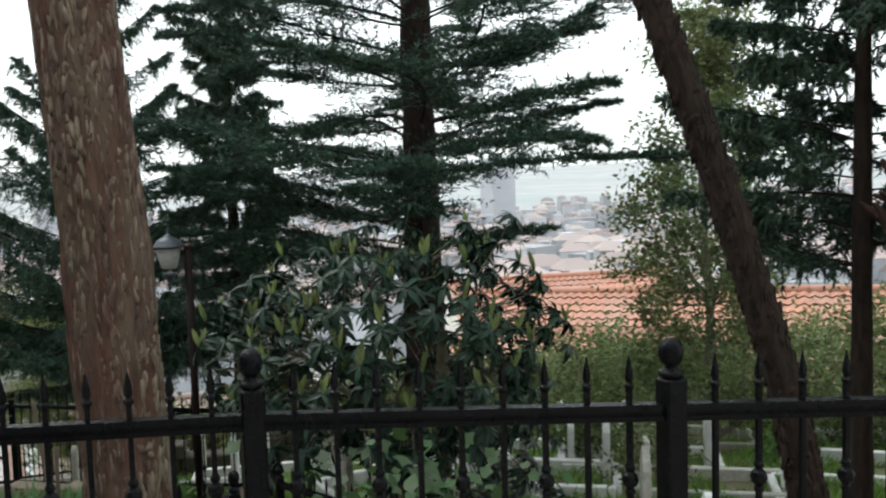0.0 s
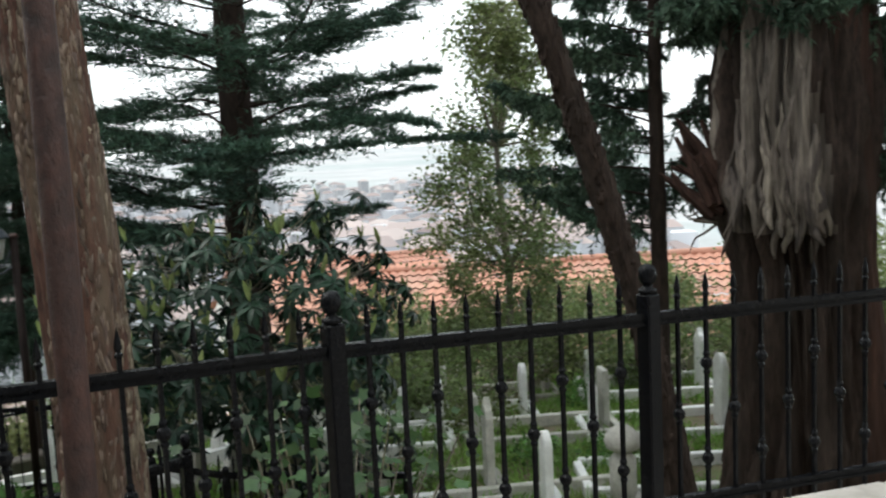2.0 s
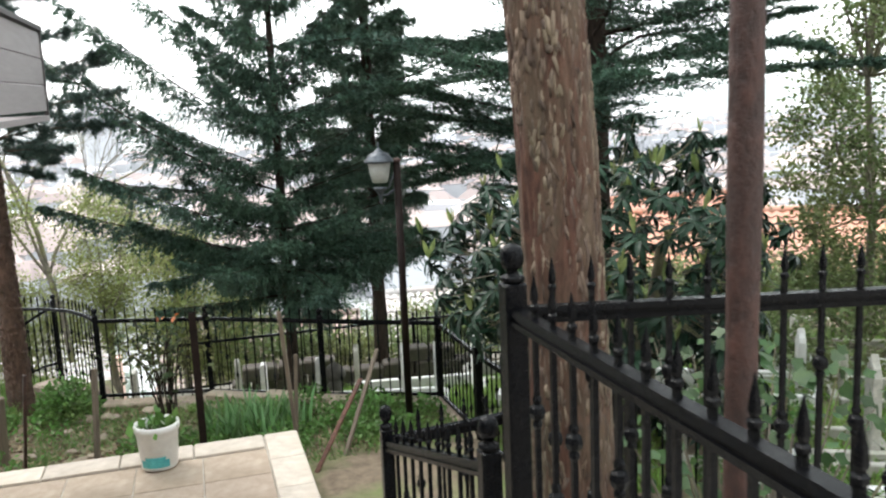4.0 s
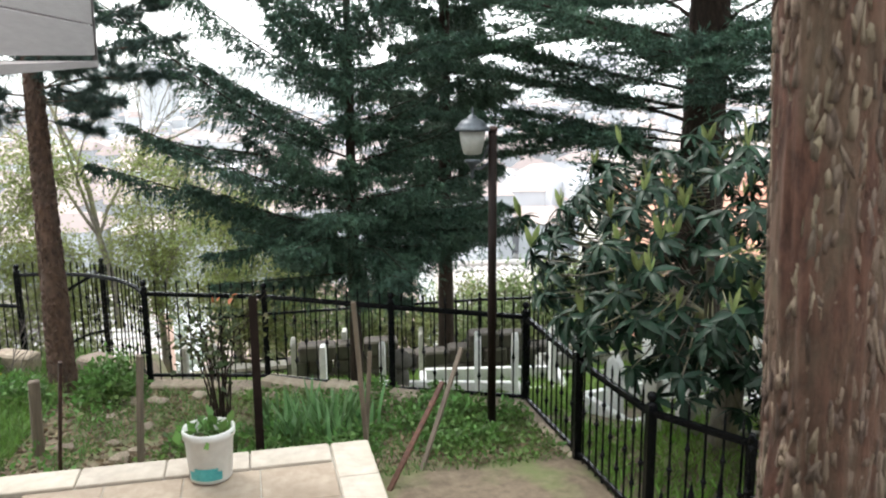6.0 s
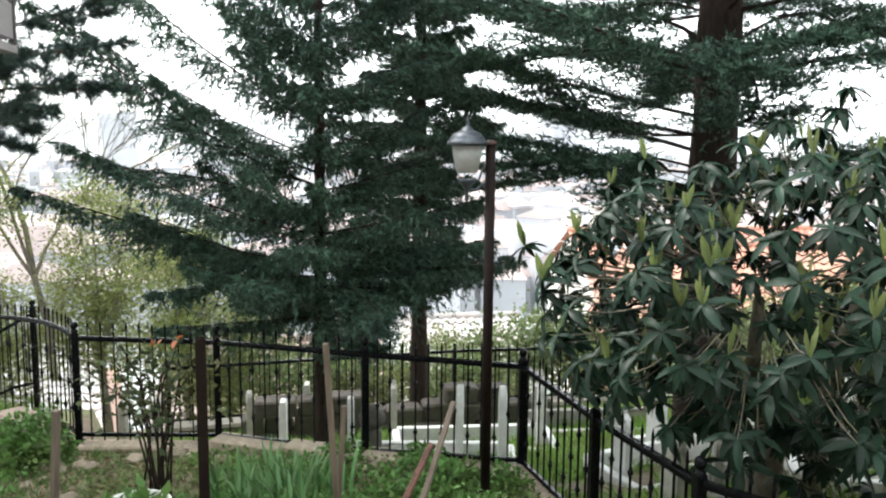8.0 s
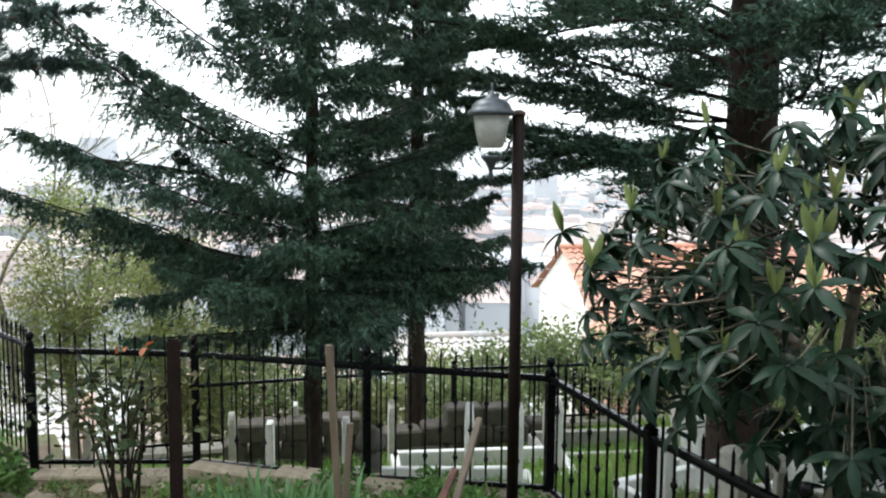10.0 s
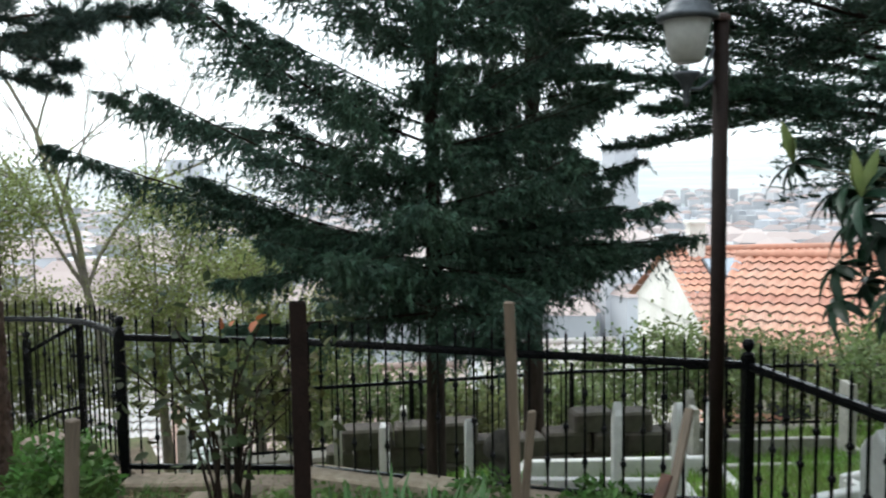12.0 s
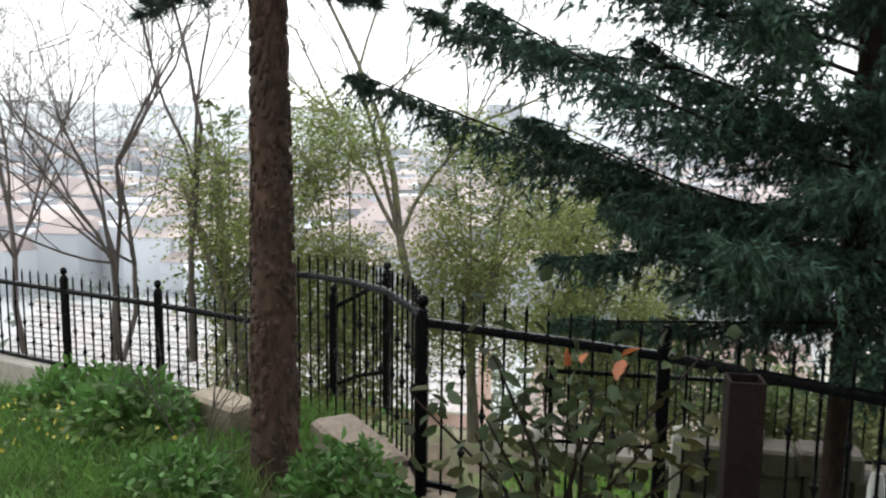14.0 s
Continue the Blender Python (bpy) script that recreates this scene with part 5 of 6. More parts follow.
part("foot_plate", Build().box((0, 0, 0.008), (0.16, 0.16, 0.016), 0.3, 0.004).mesh("foot_plate"), RUST, rp)
bp = thing("square_post", (-1.89, 9.16, -1.95), "dark brown square steel post with an open top", "post")
sq = [(-1, -1), (1, -1), (1, 1), (-1, 1)]
tv = [(x * r, y * r, z) for r, z in ((0.037, -0.1), (0.037, 1.62), (0.031, 1.62), (0.031, 1.2)) for x, y in sq]
part("tube", Build().add(tv, [(3, 2, 1, 0), (12, 13, 14, 15)] + [(4 * j + i, 4 * j + (i + 1) % 4, 4 * j + 4 + (i + 1) % 4, 4 * j + 4 + i) for j in range(3) for i in range(4)]).mesh("tube"), BROWN, bp)


def stake(name, a, b, w, material, label, category="stake", flat=1.0):
    """A sawn stake between two points."""
    a, b = Vector(a), Vector(b)
    ob = thing(name, a, label, category)
    d = b - a
    q = d.to_track_quat("Z", "Y").to_matrix().to_4x4()
    me = Build().box((0, 0, d.length / 2 - 0.05), (w, w * flat, d.length + 0.1), 0, w * 0.12).mesh(name)
    part("shaft", me, material, ob, q)
    return ob


stake("wooden_lath", (-0.95, 8.9, -1.95), (-1.08, 8.64, -0.29), 0.042, OLD_WOOD, "tall thin wooden lath pushed into the soil", flat=0.5)
stake("wooden_lath", (-0.97, 9.0, -1.95), (-0.93, 8.82, -0.79), 0.038, OLD_WOOD, "short thin wooden lath pushed into the soil", flat=0.5)
stake("wooden_stake", (-2.95, 9.4, -1.95), (-2.87, 9.33, -0.83), 0.05, OLD_WOOD, "weathered square wooden stake in the garden bed")
stake("rusty_bar", (-0.82, 8.43, -1.85), (-0.27, 8.89, -1.15), 0.055, BAR_RUST, "rusty steel bar leaning over the garden bed", "bar", 0.4)
stake("wooden_bar", (-0.53, 8.66, -1.9), (-0.03, 9.14, -0.93), 0.045, OLD_WOOD, "grey wooden bar leaning over the garden bed", "bar", 0.6)
stake("rusty_rod", (-3.62, 9.35, -1.95), (-3.42, 8.9, -0.7), 0.03, RUST, "thin rusty rod standing in the garden bed", "rod")
stake("stump_post", (-3.95, 10.1, -2.0), (-3.9, 9.98, -1.2), 0.1, OLD_WOOD, "short thick wooden post in the grass", "post", 0.7)
# plant bucket
bk = thing("plant_bucket", (-2.27, 8.22, -1.495), "white plastic bucket with a teal label and green seedlings", "bucket")
part("body", Build().lathe((0, 0, 0), [(0.155, 0), (0.16, 0.01), (0.185, 0.34), (0.2, 0.345), (0.2, 0.4), (0.19, 0.405), (0.178, 0.4), (0.172, 0.3)], 28).mesh("body", True), BUCKET, bk)
part("soil", Build().lathe((0, 0, 0.28), [(0.174, 0), (0.172, 0.02), (0.05, 0.035)], 20).mesh("soil", True), SOIL, bk)
lab = Build()
for a0, a1, z0, z1 in ((-2.6, -1.0, 0.03, 0.1), (-2.3, -1.2, 0.1, 0.13)):
    n = 10
    vs = [((0.1625 + 0.075 * z) * math.cos(a), (0.1625 + 0.075 * z) * math.sin(a), z) for z in (z0, z1) for a in np.linspace(a0, a1, n)]
    lab.add(vs, [(i, i + 1, n + i + 1, n + i) for i in range(n - 1)])
part("label", lab.mesh("label", True), TEAL, bk, label="printed teal label")
pv, pf = leaf_cards(rl.normal(size=(70, 3)) * [0.08, 0.08, 0.03] + [0, 0, 0.36], rl.normal(size=(70, 3)) + [0, 0, 0.7], 0.11, 0.06, rl)
part("seedling", np_mesh("seedling", pv, pf), WEED, bk, label="low green seedlings", kind="stuff")

# ---------------------------------------------------------------- plants of the garden


def blades(name, at, label, n, rad, h, w, material, seed, category="plant", bend=0.35):
    """A clump of sword-shaped leaves that bend over."""
    r = np.random.default_rng(seed)
    ob = thing(name, at, label, category)
    V, Fc = [], []
    for i in range(n):
        a = r.random() * 6.28
        p = np.array([r.normal() * rad, r.normal() * rad, -0.02])
        o2 = np.array([math.cos(a), math.sin(a), 0])
        s = np.array([-o2[1], o2[0], 0]) * w * 0.5
        L = h * (0.6 + 0.6 * r.random())
        bd = bend * (0.3 + r.random())
        k = len(V) * 8
        vs = []
        for q, ww in ((0, 0.8), (0.4, 1), (0.75, 0.8), (1, 0.08)):
            c = p + np.array([0, 0, L * (q - bd * 0.35 * q * q)]) + o2 * L * bd * q * q
            vs += [c - s * ww, c + s * ww]
        V.append(np.array(vs))
        Fc += [(k, k + 1, k + 3, k + 2), (k + 2, k + 3, k + 5, k + 4), (k + 4, k + 5, k + 7, k + 6)]
    part("foliage", np_mesh("foliage", np.concatenate(V), np.array(Fc), True), material, ob, kind="stuff")
    return ob


for k, (x, y) in enumerate([(-1.75, 10.1), (-1.45, 10.0), (-1.15, 9.95), (-0.9, 9.9), (-1.6, 9.6), (-1.25, 9.55)]):
    blades("iris_plant", (x, y, ground_z(x, y)), "clump of sword-leaved green iris in the bed", 26, 0.1, 0.5, 0.035, IRIS, 90 + k)


def low_plant(name, at, label, n, size, rad, h, material, seed, category="plant", group=""):
    """A mound of small leaves on thin stems."""
    r = np.random.default_rng(seed)
    ob = thing(name, at, label, category, group)
    u = vnorm(r.normal(size=(n, 3))) * (r.random((n, 1)) ** 0.4)
    p = np.abs(u) * [1, 1, 1] * np.where(r.random((n, 3)) < 0.5, -1, 1) * [1, 1, 0]
    p = np.stack([u[:, 0] * rad, u[:, 1] * rad, np.abs(u[:, 2]) * h], 1)
    v, f = leaf_cards(p, u * [1, 1, 0.6] + r.normal(size=(n, 3)) * 0.6 + [0, 0, 0.25], size, size * 0.62, r, oval=True)
    part("foliage", np_mesh("foliage", v, f), material, ob, kind="stuff")
    b = Build()
    for i in range(12):
        q = p[i * (n // 12)]
        b.tube([(0, 0, -0.03), q * [0.5, 0.5, 0.6], q], [0.006, 0.004, 0.002], 4, False)
    part("stem", b.mesh("stem"), WEED, ob, kind="stuff")
    return ob


low_plant("round_bush", (-3.55, 11.95, ground_z(-3.55, 11.95)), "rounded bright green bush at the fence corner", 1500, 0.07, 0.42, 0.55, WEED, 101, "bush")
low_plant("round_bush", (-4.6, 11.9, ground_z(-4.6, 11.9)), "low bright green bush at the pine's foot", 1200, 0.07, 0.45, 0.4, WEED, 102, "bush")
low_plant("round_bush", (-5.6, 13.2, ground_z(-5.6, 13.2)), "leafy dark green bush in the grass", 1400, 0.09, 0.55, 0.55, WEED, 103, "bush")
low_plant("round_bush", (-6.3, 13.6, ground_z(-6.3, 13.6)), "leafy green bush before the fence", 1300, 0.09, 0.55, 0.5, WEED, 104, "bush")
for k in range(26):
    x, y = rl.uniform(-2.6, 0.7), rl.uniform(9.0, 11.3)
    if y > 12.2 - 0.62 * (x + 2.2):
        continue
    low_plant("weed", (x, y, ground_z(x, y)), "low leafy green weed in the garden bed", 260, 0.06, 0.26, 0.22, WEED, 110 + k, group="weeds of the garden bed")
# rose bush by the square post
rose = thing("rose_bush", (-2.28, 10.15, ground_z(-2.28, 10.15)), "straggly rose bush with dull green and red leaves", "bush")
rb, rp_, rd_ = Build(), [], []
for i in range(15):
    e = np.array([rl.normal() * 0.32, rl.normal() * 0.24, 0.95 + 0.5 * rl.random()])
    k = np.array([e[0] * 0.35, e[1] * 0.35, e[2] * 0.75])
    rb.tube([(rl.normal() * 0.07, rl.normal() * 0.05, -0.05), k, e], [0.011, 0.008, 0.004], 5, False)
    n = 27
    t = rl.random((n, 1)) ** 0.7
    rp_.append(k + (e - k) * t + rl.normal(size=(n, 3)) * [0.16, 0.14, 0.12])
    rd_.append(rl.normal(size=(n, 3)) * [1, 1, 0.5] + [0, 0, -0.25])
part("stem", rb.mesh("stem", True), DARK_BARK, rose, kind="stuff")
v, f = leaf_cards(np.concatenate(rp_), np.concatenate(rd_), 0.075, 0.046, rl, oval=True)
part("foliage", np_mesh("foliage", v, f), ROSE, rose, kind="stuff")
v, f = leaf_cards(rl.normal(size=(5, 3)) * [0.16, 0.08, 0.03] + [0.1, 0, 1.42], rl.normal(size=(5, 3)) * [1, 1, 0.4], 0.075, 0.045, rl, oval=True)
part("red_foliage", np_mesh("red_foliage", v, f), RED_LEAF, rose, label="orange-red young leaves", kind="stuff")


def scatter(name, n, area, h, w, material, label, seed, clump=0.0, lean=0.5):
    """Grass blades over an area of the ground (a function of x and y says where)."""
    r = np.random.default_rng(seed)
    x0, x1, y0, y1, inside = area
    x, y = r.uniform(x0, x1, n), r.uniform(y0, y1, n)
    keep = [i for i in range(n) if inside(x[i], y[i]) and noise.noise(Vector((x[i] * 0.8, y[i] * 0.8, seed))) > clump]
    p = np.array([(x[i], y[i], ground_z(x[i], y[i]) - 0.01) for i in keep])
    m = len(p)
    d = vnorm(r.normal(size=(m, 3)) * [lean, lean, 0] + [0, 0, 1])
    s = vnorm(np.cross(d, r.normal(size=(m, 3)))) * w * 0.5
    L = h * (0.4 + 0.9 * r.random((m, 1)))
    bend = r.normal(size=(m, 3)) * [0.25, 0.25, 0] * L
    v = np.stack([p - s, p + s, p + d * L * 0.6 + s * 0.7, p + d * L * 0.6 - s * 0.7, p + d * L + bend], 1).reshape(-1, 3)
    q = np.arange(m)[:, None] * 5
    fc = np.concatenate([q + [0, 1, 2], q + [0, 2, 3], q + [3, 2, 4]], 1).reshape(-1, 3)
    return tagged(part(name, np_mesh(name, v, fc), material), label, "grass", kind="stuff")


def in_garden(x, y):
    return (y < 12.4 - 0.62 * (x + 2.2) and x < 0.85 and y < 12.2 and (y > 8.7 or x > -0.9)) or (x < -3.6 and 8.8 < y < 14.3)


def in_yard(x, y):
    return (x > 1.0 and y > 4.5) or y > 12.3 - 0.62 * (x + 1.9) + 0.2


scatter("garden_grass", 14000, (-3.8, 0.9, 8.6, 12.4, in_garden), 0.11, 0.009, WEED, "thin weedy grass over the garden bed", 131, -0.1)
scatter("mound_grass", 46000, (-9.0, -4.2, 8.8, 14.4, in_garden), 0.24, 0.012, MOUND, "thick long grass at the garden's end", 132, -0.6)
scatter("yard_grass", 80000, (-3.0, 10.0, 4.5, 17.0, in_yard), 0.16, 0.022, GRASS, "bright green grass between the graves", 133, -0.25)
r5 = np.random.default_rng(135)
pp = np.array([(x, y, ground_z(x, y) + 0.06 + 0.1 * r5.random()) for x, y in zip(r5.uniform(-9, -3.5, 5200), r5.uniform(9, 14.2, 5200)) if noise.noise(Vector((x * 0.7, y * 0.7, 4))) > -0.1])
v, f = leaf_cards(pp, r5.normal(size=(len(pp), 3)) + [0, 0, 0.4], 0.07, 0.035, r5)
tagged(part("mound_weeds", np_mesh("mound_weeds", v, f), WEED), "leafy weeds among the long grass", "weeds", kind="stuff")
fp = np.array([(x, y, ground_z(x, y) + 0.22 + 0.08 * r5.random()) for x, y in zip(r5.normal(-6.3, 0.5, 90), r5.normal(12.6, 0.5, 90))])
v, f = leaf_cards(fp, r5.normal(size=(len(fp), 3)) + [0, 0, 1], 0.035, 0.03, r5)
tagged(part("yellow_flowers", np_mesh("yellow_flowers", v, f), YELLOW), "small yellow flowers in the long grass", "flowers", kind="stuff")
pp = np.array([(x, y, ground_z(x, y) + 0.02 + 0.07 * r5.random()) for x, y in zip(r5.uniform(-3.6, 0.85, 9000), r5.uniform(8.7, 12.2, 9000)) if in_garden(x, y) and noise.noise(Vector((x * 1.1, y * 1.1, 9))) > 0.06 - 0.22 * (x + 1.6)])
v, f = leaf_cards(pp, r5.normal(size=(len(pp), 3)) + [0, 0, 0.3], 0.06, 0.035, r5)
tagged(part("bed_weeds", np_mesh("bed_weeds", v, f), WEED), "low creeping weeds over the garden bed", "weeds", kind="stuff")
pp = np.array([(x, y, ground_z(x, y) + 0.012) for x, y in zip(r5.uniform(-4.2, 0.85, 9000), r5.uniform(8.7, 12.4, 9000)) if in_garden(x, y)])
v, f = leaf_cards(pp, r5.normal(size=(len(pp), 3)) * [1, 1, 0.2], 0.07, 0.03, r5)
tagged(part("leaf_litter", np_mesh("leaf_litter", v, f), LITTER), "dry brown leaf litter on the soil", "leaf litter", kind="stuff")
for k, (x, y, hh) in enumerate([(4.0, 7.6, 0.4), (5.4, 7.2, 0.35), (3.3, 6.3, 0.4), (6.0, 6.6, 0.35), (7.4, 8.4, 0.5), (2.9, 7.0, 0.4)]):
    low_plant("grave_plant", (x, y, ground_z(x, y)), "low bright green plant among the graves", 420, 0.06, 0.4, hh, WEED, 150 + k, group="plants among the graves")

# ---------------------------------------------------------------- house with an overhanging upper floor
house = thing("clad_house", (-4.5, 2.0, -1.9), "house with a mauve-grey clad upper floor overhanging the garden", "house")
part("wall", Build().box((-2.6, 1.0, 1.75), (5.0, 11.4, 3.7)).mesh("wall"), PLASTER, house, label="plain white ground floor wall")
part("wall", Build().box((-2.8, 1.0, 5.1), (4.6, 11.2, 3.0)).mesh("upper_wall"), SIDING, house, label="mauve-grey upper wall")
part("balcony_floor", Build().box((-1.7, 0.7, 3.36), (6.3, 13.9, 0.05), 0, 0, radians(1.6)).mesh("balcony_floor"), SIDING, house, label="mauve-grey balcony soffit")
for i in range(3):
    z = 3.575 + 0.25 * i + 0.125
    part("board", Build().box((1.42, 0.68, z - 0.15), (0.03, 13.96, 0.24), 0, 0.006, radians(1.6)).mesh("board"), SIDING, house)
    part("board", Build().box((-1.7, 7.62, z + 0.04), (6.2, 0.03, 0.24), 0, 0.006).mesh("board"), SIDING, house)
part("corner_trim", Build().box((1.43, 7.64, 3.95), (0.04, 0.04, 0.86), 0, 0.006).mesh("corner_trim"), SOFFIT, house)
part("handrail", Build().box((1.42, 0.68, 4.21), (0.09, 13.96, 0.05), 0, 0.01, radians(1.6)).mesh("handrail"), SOFFIT, house)
part("roof", Build().box((-2.7, 0.9, 6.7), (5.4, 12.0, 0.2), 0, 0.02).mesh("roof"), SOFFIT, house)

# Added, never in view: blocks the rear sky to darken camera-facing sides.
rear = thing("rear_sky_blocker", (2.0, -8.5, 0.0), "unseen plain pale house added behind the terrace to block rear sky", "house")
part("wall", Build().box((0, 0, 2.0), (18.0, 6.0, 9.0), 0, 0.02).mesh("wall"), PLASTER, rear)
part("roof", Build().box((0, 0, 6.6), (19.0, 7.0, 0.25), 0, 0.02).mesh("roof"), SOFFIT, rear)

# ---------------------------------------------------------------- houses down the hill


def tiled_slope(a, b, run, drop, normal, rows, cols):
    """Pantiles on a slope that falls from the ridge a-b; every row laps over the next."""
    a, b, n = Vector(a), Vector(b), Vector(normal)
    vs, fs, k = [], [], 0
    for j in range(rows):
        for e, lift in ((0.0, 0.0), (1.06, 0.05)):
            q = (j + e) / rows
            for i in range(cols * 4 + 1):
                p = a.lerp(b, i / (cols * 4)) + n * run * q + Vector((0, 0, -drop * q + lift + 0.035 * math.sin(i * math.pi / 2)))
                vs.append(p)
        w = cols * 4 + 1
        fs += [(k + i, k + i + 1, k + w + i + 1, k + w + i) for i in range(w - 1)]
        k += 2 * w
    return np_mesh("roof", [tuple(p) for p in vs], fs)


def hill_house(at, a, b, run, drop, normal, wall_h, material, label, windows=3, chimney=None, tiles=None):
    """A house under a tiled gable roof; a, b: ridge ends; normal: the way the near slope falls."""
    h = thing("hill_house", at, label, "house")
    o4 = Vector(at)
    a, b, n = Vector(a) - o4, Vector(b) - o4, Vector(normal).normalized()
    L = (b - a).length
    part("roof", tiled_slope(a, b, run, drop, n, max(6, int(run / 0.34)), int(L / 0.28)), tiles or TILE, h, label="overlapping rows of roof tiles", kind="stuff")
    part("roof", tiled_slope(b, a, run, drop, -n, 4, 10), tiles or TILE, h, kind="stuff")
    d = (b - a).normalized()
    ang = math.atan2(d.y, d.x)
    c = (a + b) / 2
    part("wall", Build().box((c.x, c.y, c.z - drop - wall_h / 2), (L - 0.6, 2 * run - 0.8, wall_h), ang, 0.02).mesh("wall"), material, h)
    gb = Build()
    for e in (a + d * 0.3, b - d * 0.3):
        f0 = [e - Vector((0, 0, 0.05)), e + n * (run - 0.4) - Vector((0, 0, drop - 0.05)), e - n * (run - 0.4) - Vector((0, 0, drop - 0.05))]
        gb.add([p + d * 0.1 for p in f0] + [p - d * 0.1 for p in f0], [(0, 1, 2), (5, 4, 3), (0, 3, 4, 1), (1, 4, 5, 2), (2, 5, 3, 0)])
    part("gable", gb.mesh("gable"), material, h, kind="stuff")
    part("ridge", Build().tube([a + Vector((0, 0, 0.03)), b + Vector((0, 0, 0.03))], 0.12, 8).mesh("ridge", True), tiles or TILE, h)
    part("gutter", Build().tube([a + n * (run + 0.05) - Vector((0, 0, drop + 0.02)), b + n * (run + 0.05) - Vector((0, 0, drop + 0.02))], 0.07, 8).mesh("gutter", True), PLASTER, h)
    for i in range(windows):
        p = a.lerp(b, (i + 0.6) / (windows + 0.2)) + n * (run - 0.38) - Vector((0, 0, drop + 1.2))
        win = part("window", Build().box((0, 0, 0), (1.1, 0.08, 1.2), 0, 0.01).mesh("window"), PLASTER, h, Matrix.Translation(p) @ pose(0, 0, 0, 0, 0, math.degrees(ang)))
        part("pane", Build().box((0, 0, 0), (0.9, 0.12, 1.0)).mesh("pane"), GLASS_D, win)
    if chimney:
        p = Vector(chimney) - o4
        ch = part("chimney", Build().box((p.x, p.y, p.z - 0.7), (0.55, 0.5, 1.4), ang, 0.02).box((p.x, p.y, p.z - 0.05), (0.7, 0.62, 0.12), ang, 0.02).mesh("chimney"), PLASTER, h)
    return h


hill_house((15.5, 20.0, -7.5), (10.4, 26.2, -2.0), (23.5, 14.0, -1.5), 4.6, 2.15, (-0.68, -0.73, 0), 4, PLASTER, "pale house with a long orange tiled roof down the hill", 5)
hill_house((15.5, 33.0, -10.0), (11.8, 33.5, -2.5), (21.8, 31.9, -2.45), 4.5, 2.2, (-0.16, -0.98, 0), 5, PLASTER, "white house with an orange tiled roof and a chimney", 4, (12.9, 33.1, -1.45))
hill_house((0.5, 28.0, -10.0), (-3.0, 28.2, -4.9), (3.2, 27.6, -4.9), 3.6, 1.5, (-0.1, -0.99, 0), 4, PINK, "pink house with a greyed roof below the graveyard", 4, tiles=TILE_GREYED)
hill_house((6.2, 29.5, -10.0), (4.2, 29.6, -4.8), (8.2, 29.2, -4.8), 2.6, 1.0, (-0.1, -0.99, 0), 4, PLASTER, "small white house with a pale roof below the graveyard", 3, tiles=PALE_ROOF)
hill_house((-9.0, 36.0, -13.0), (-14, 37, -6.5), (-5.5, 36, -6.5), 4.0, 2.0, (0.1, -0.99, 0), 4.5, PINK, "house with a pale sheet roof on the lower slope", 4, tiles=PALE_ROOF)
hill_house((10.0, 23.0, -9.0), (8.2, 24.0, -4.6), (11.0, 22.4, -4.6), 2.4, 0.8, (-0.5, -0.86, 0), 4, PLASTER, "small white house behind the graveyard fence", 2)
hill_house((-22.0, 42.0, -15.0), (-28, 44, -8.5), (-17, 42, -8.5), 4.5, 2.0, (0.15, -0.99, 0), 5, PLASTER, "white house on the lower slope with a pale roof", 4, tiles=PALE_ROOF)
panel_box = thing("solar_panel", (13.6, 31.9, -3.1), "pale blue-grey solar panel lying on the tiled roof", "solar panel")
part("frame", Build().box((0, 0, 0.06), (1.7, 1.2, 0.12), radians(-9), 0.01, radians(26)).mesh("frame"), LAMP_METAL, panel_box)
part("glass", Build().box((0, -0.03, 0.125), (1.56, 1.06, 0.03), radians(-9), 0.004, radians(26)).mesh("glass"), PANEL_GLASS, panel_box, label="pale reflecting glass")

# the far town, with its haze painted into wall and roof colours
rt = np.random.default_rng(171)
town, roofs = Build(), Build()
for i in range(2200):
    y = 125 + 620 * rt.random() ** 1.3
    x = (rt.random() - 0.42) * (60 + 1.7 * y)
    w, d2, hh = rt.uniform(6, 11), rt.uniform(6, 10), rt.uniform(5, 12)
    z = ground_z(x, y)
    a = rt.uniform(-0.6, 0.6)
    town.box((x, y, z + hh / 2 - 1), (w, d2, hh + 2), a)
    if i % 3:
        c, s = math.cos(a), math.sin(a)
        q = [(-w / 2, -d2 / 2, 0), (w / 2, -d2 / 2, 0), (w / 2, d2 / 2, 0), (-w / 2, d2 / 2, 0), (-w / 4, 0, 2), (w / 4, 0, 2)]
        roofs.add([(x + c * u * 1.06 - s * t * 1.06, y + s * u * 1.06 + c * t * 1.06, z + hh + e) for u, t, e in q], [(0, 1, 5, 4), (1, 2, 5), (2, 3, 4, 5), (3, 0, 4), (3, 2, 1, 0)])
tagged(part("distant_town", town.mesh("distant_town"), HAZE_HOUSE), "houses of the town in the valley, paled by painted haze", "town", kind="stuff")
tagged(part("distant_roofs", roofs.mesh("distant_roofs"), HAZE_ROOF), "red roofs of the town, paled by painted haze", "town", kind="stuff")
for x, y, w, hh in ((250, 585, 22, 52), (-60, 650, 24, 48)):
    tw = thing("tower_block", (x, y, ground_z(x, y)), "tower block far off, paled by painted haze", "building", "far tower blocks")
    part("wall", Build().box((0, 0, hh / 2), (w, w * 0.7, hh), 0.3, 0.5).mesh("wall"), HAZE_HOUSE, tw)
# hillside scrub: its pale grey-green has distance haze painted in
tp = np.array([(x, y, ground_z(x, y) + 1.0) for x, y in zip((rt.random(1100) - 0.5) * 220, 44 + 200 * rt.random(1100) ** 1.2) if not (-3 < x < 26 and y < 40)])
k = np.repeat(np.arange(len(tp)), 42)
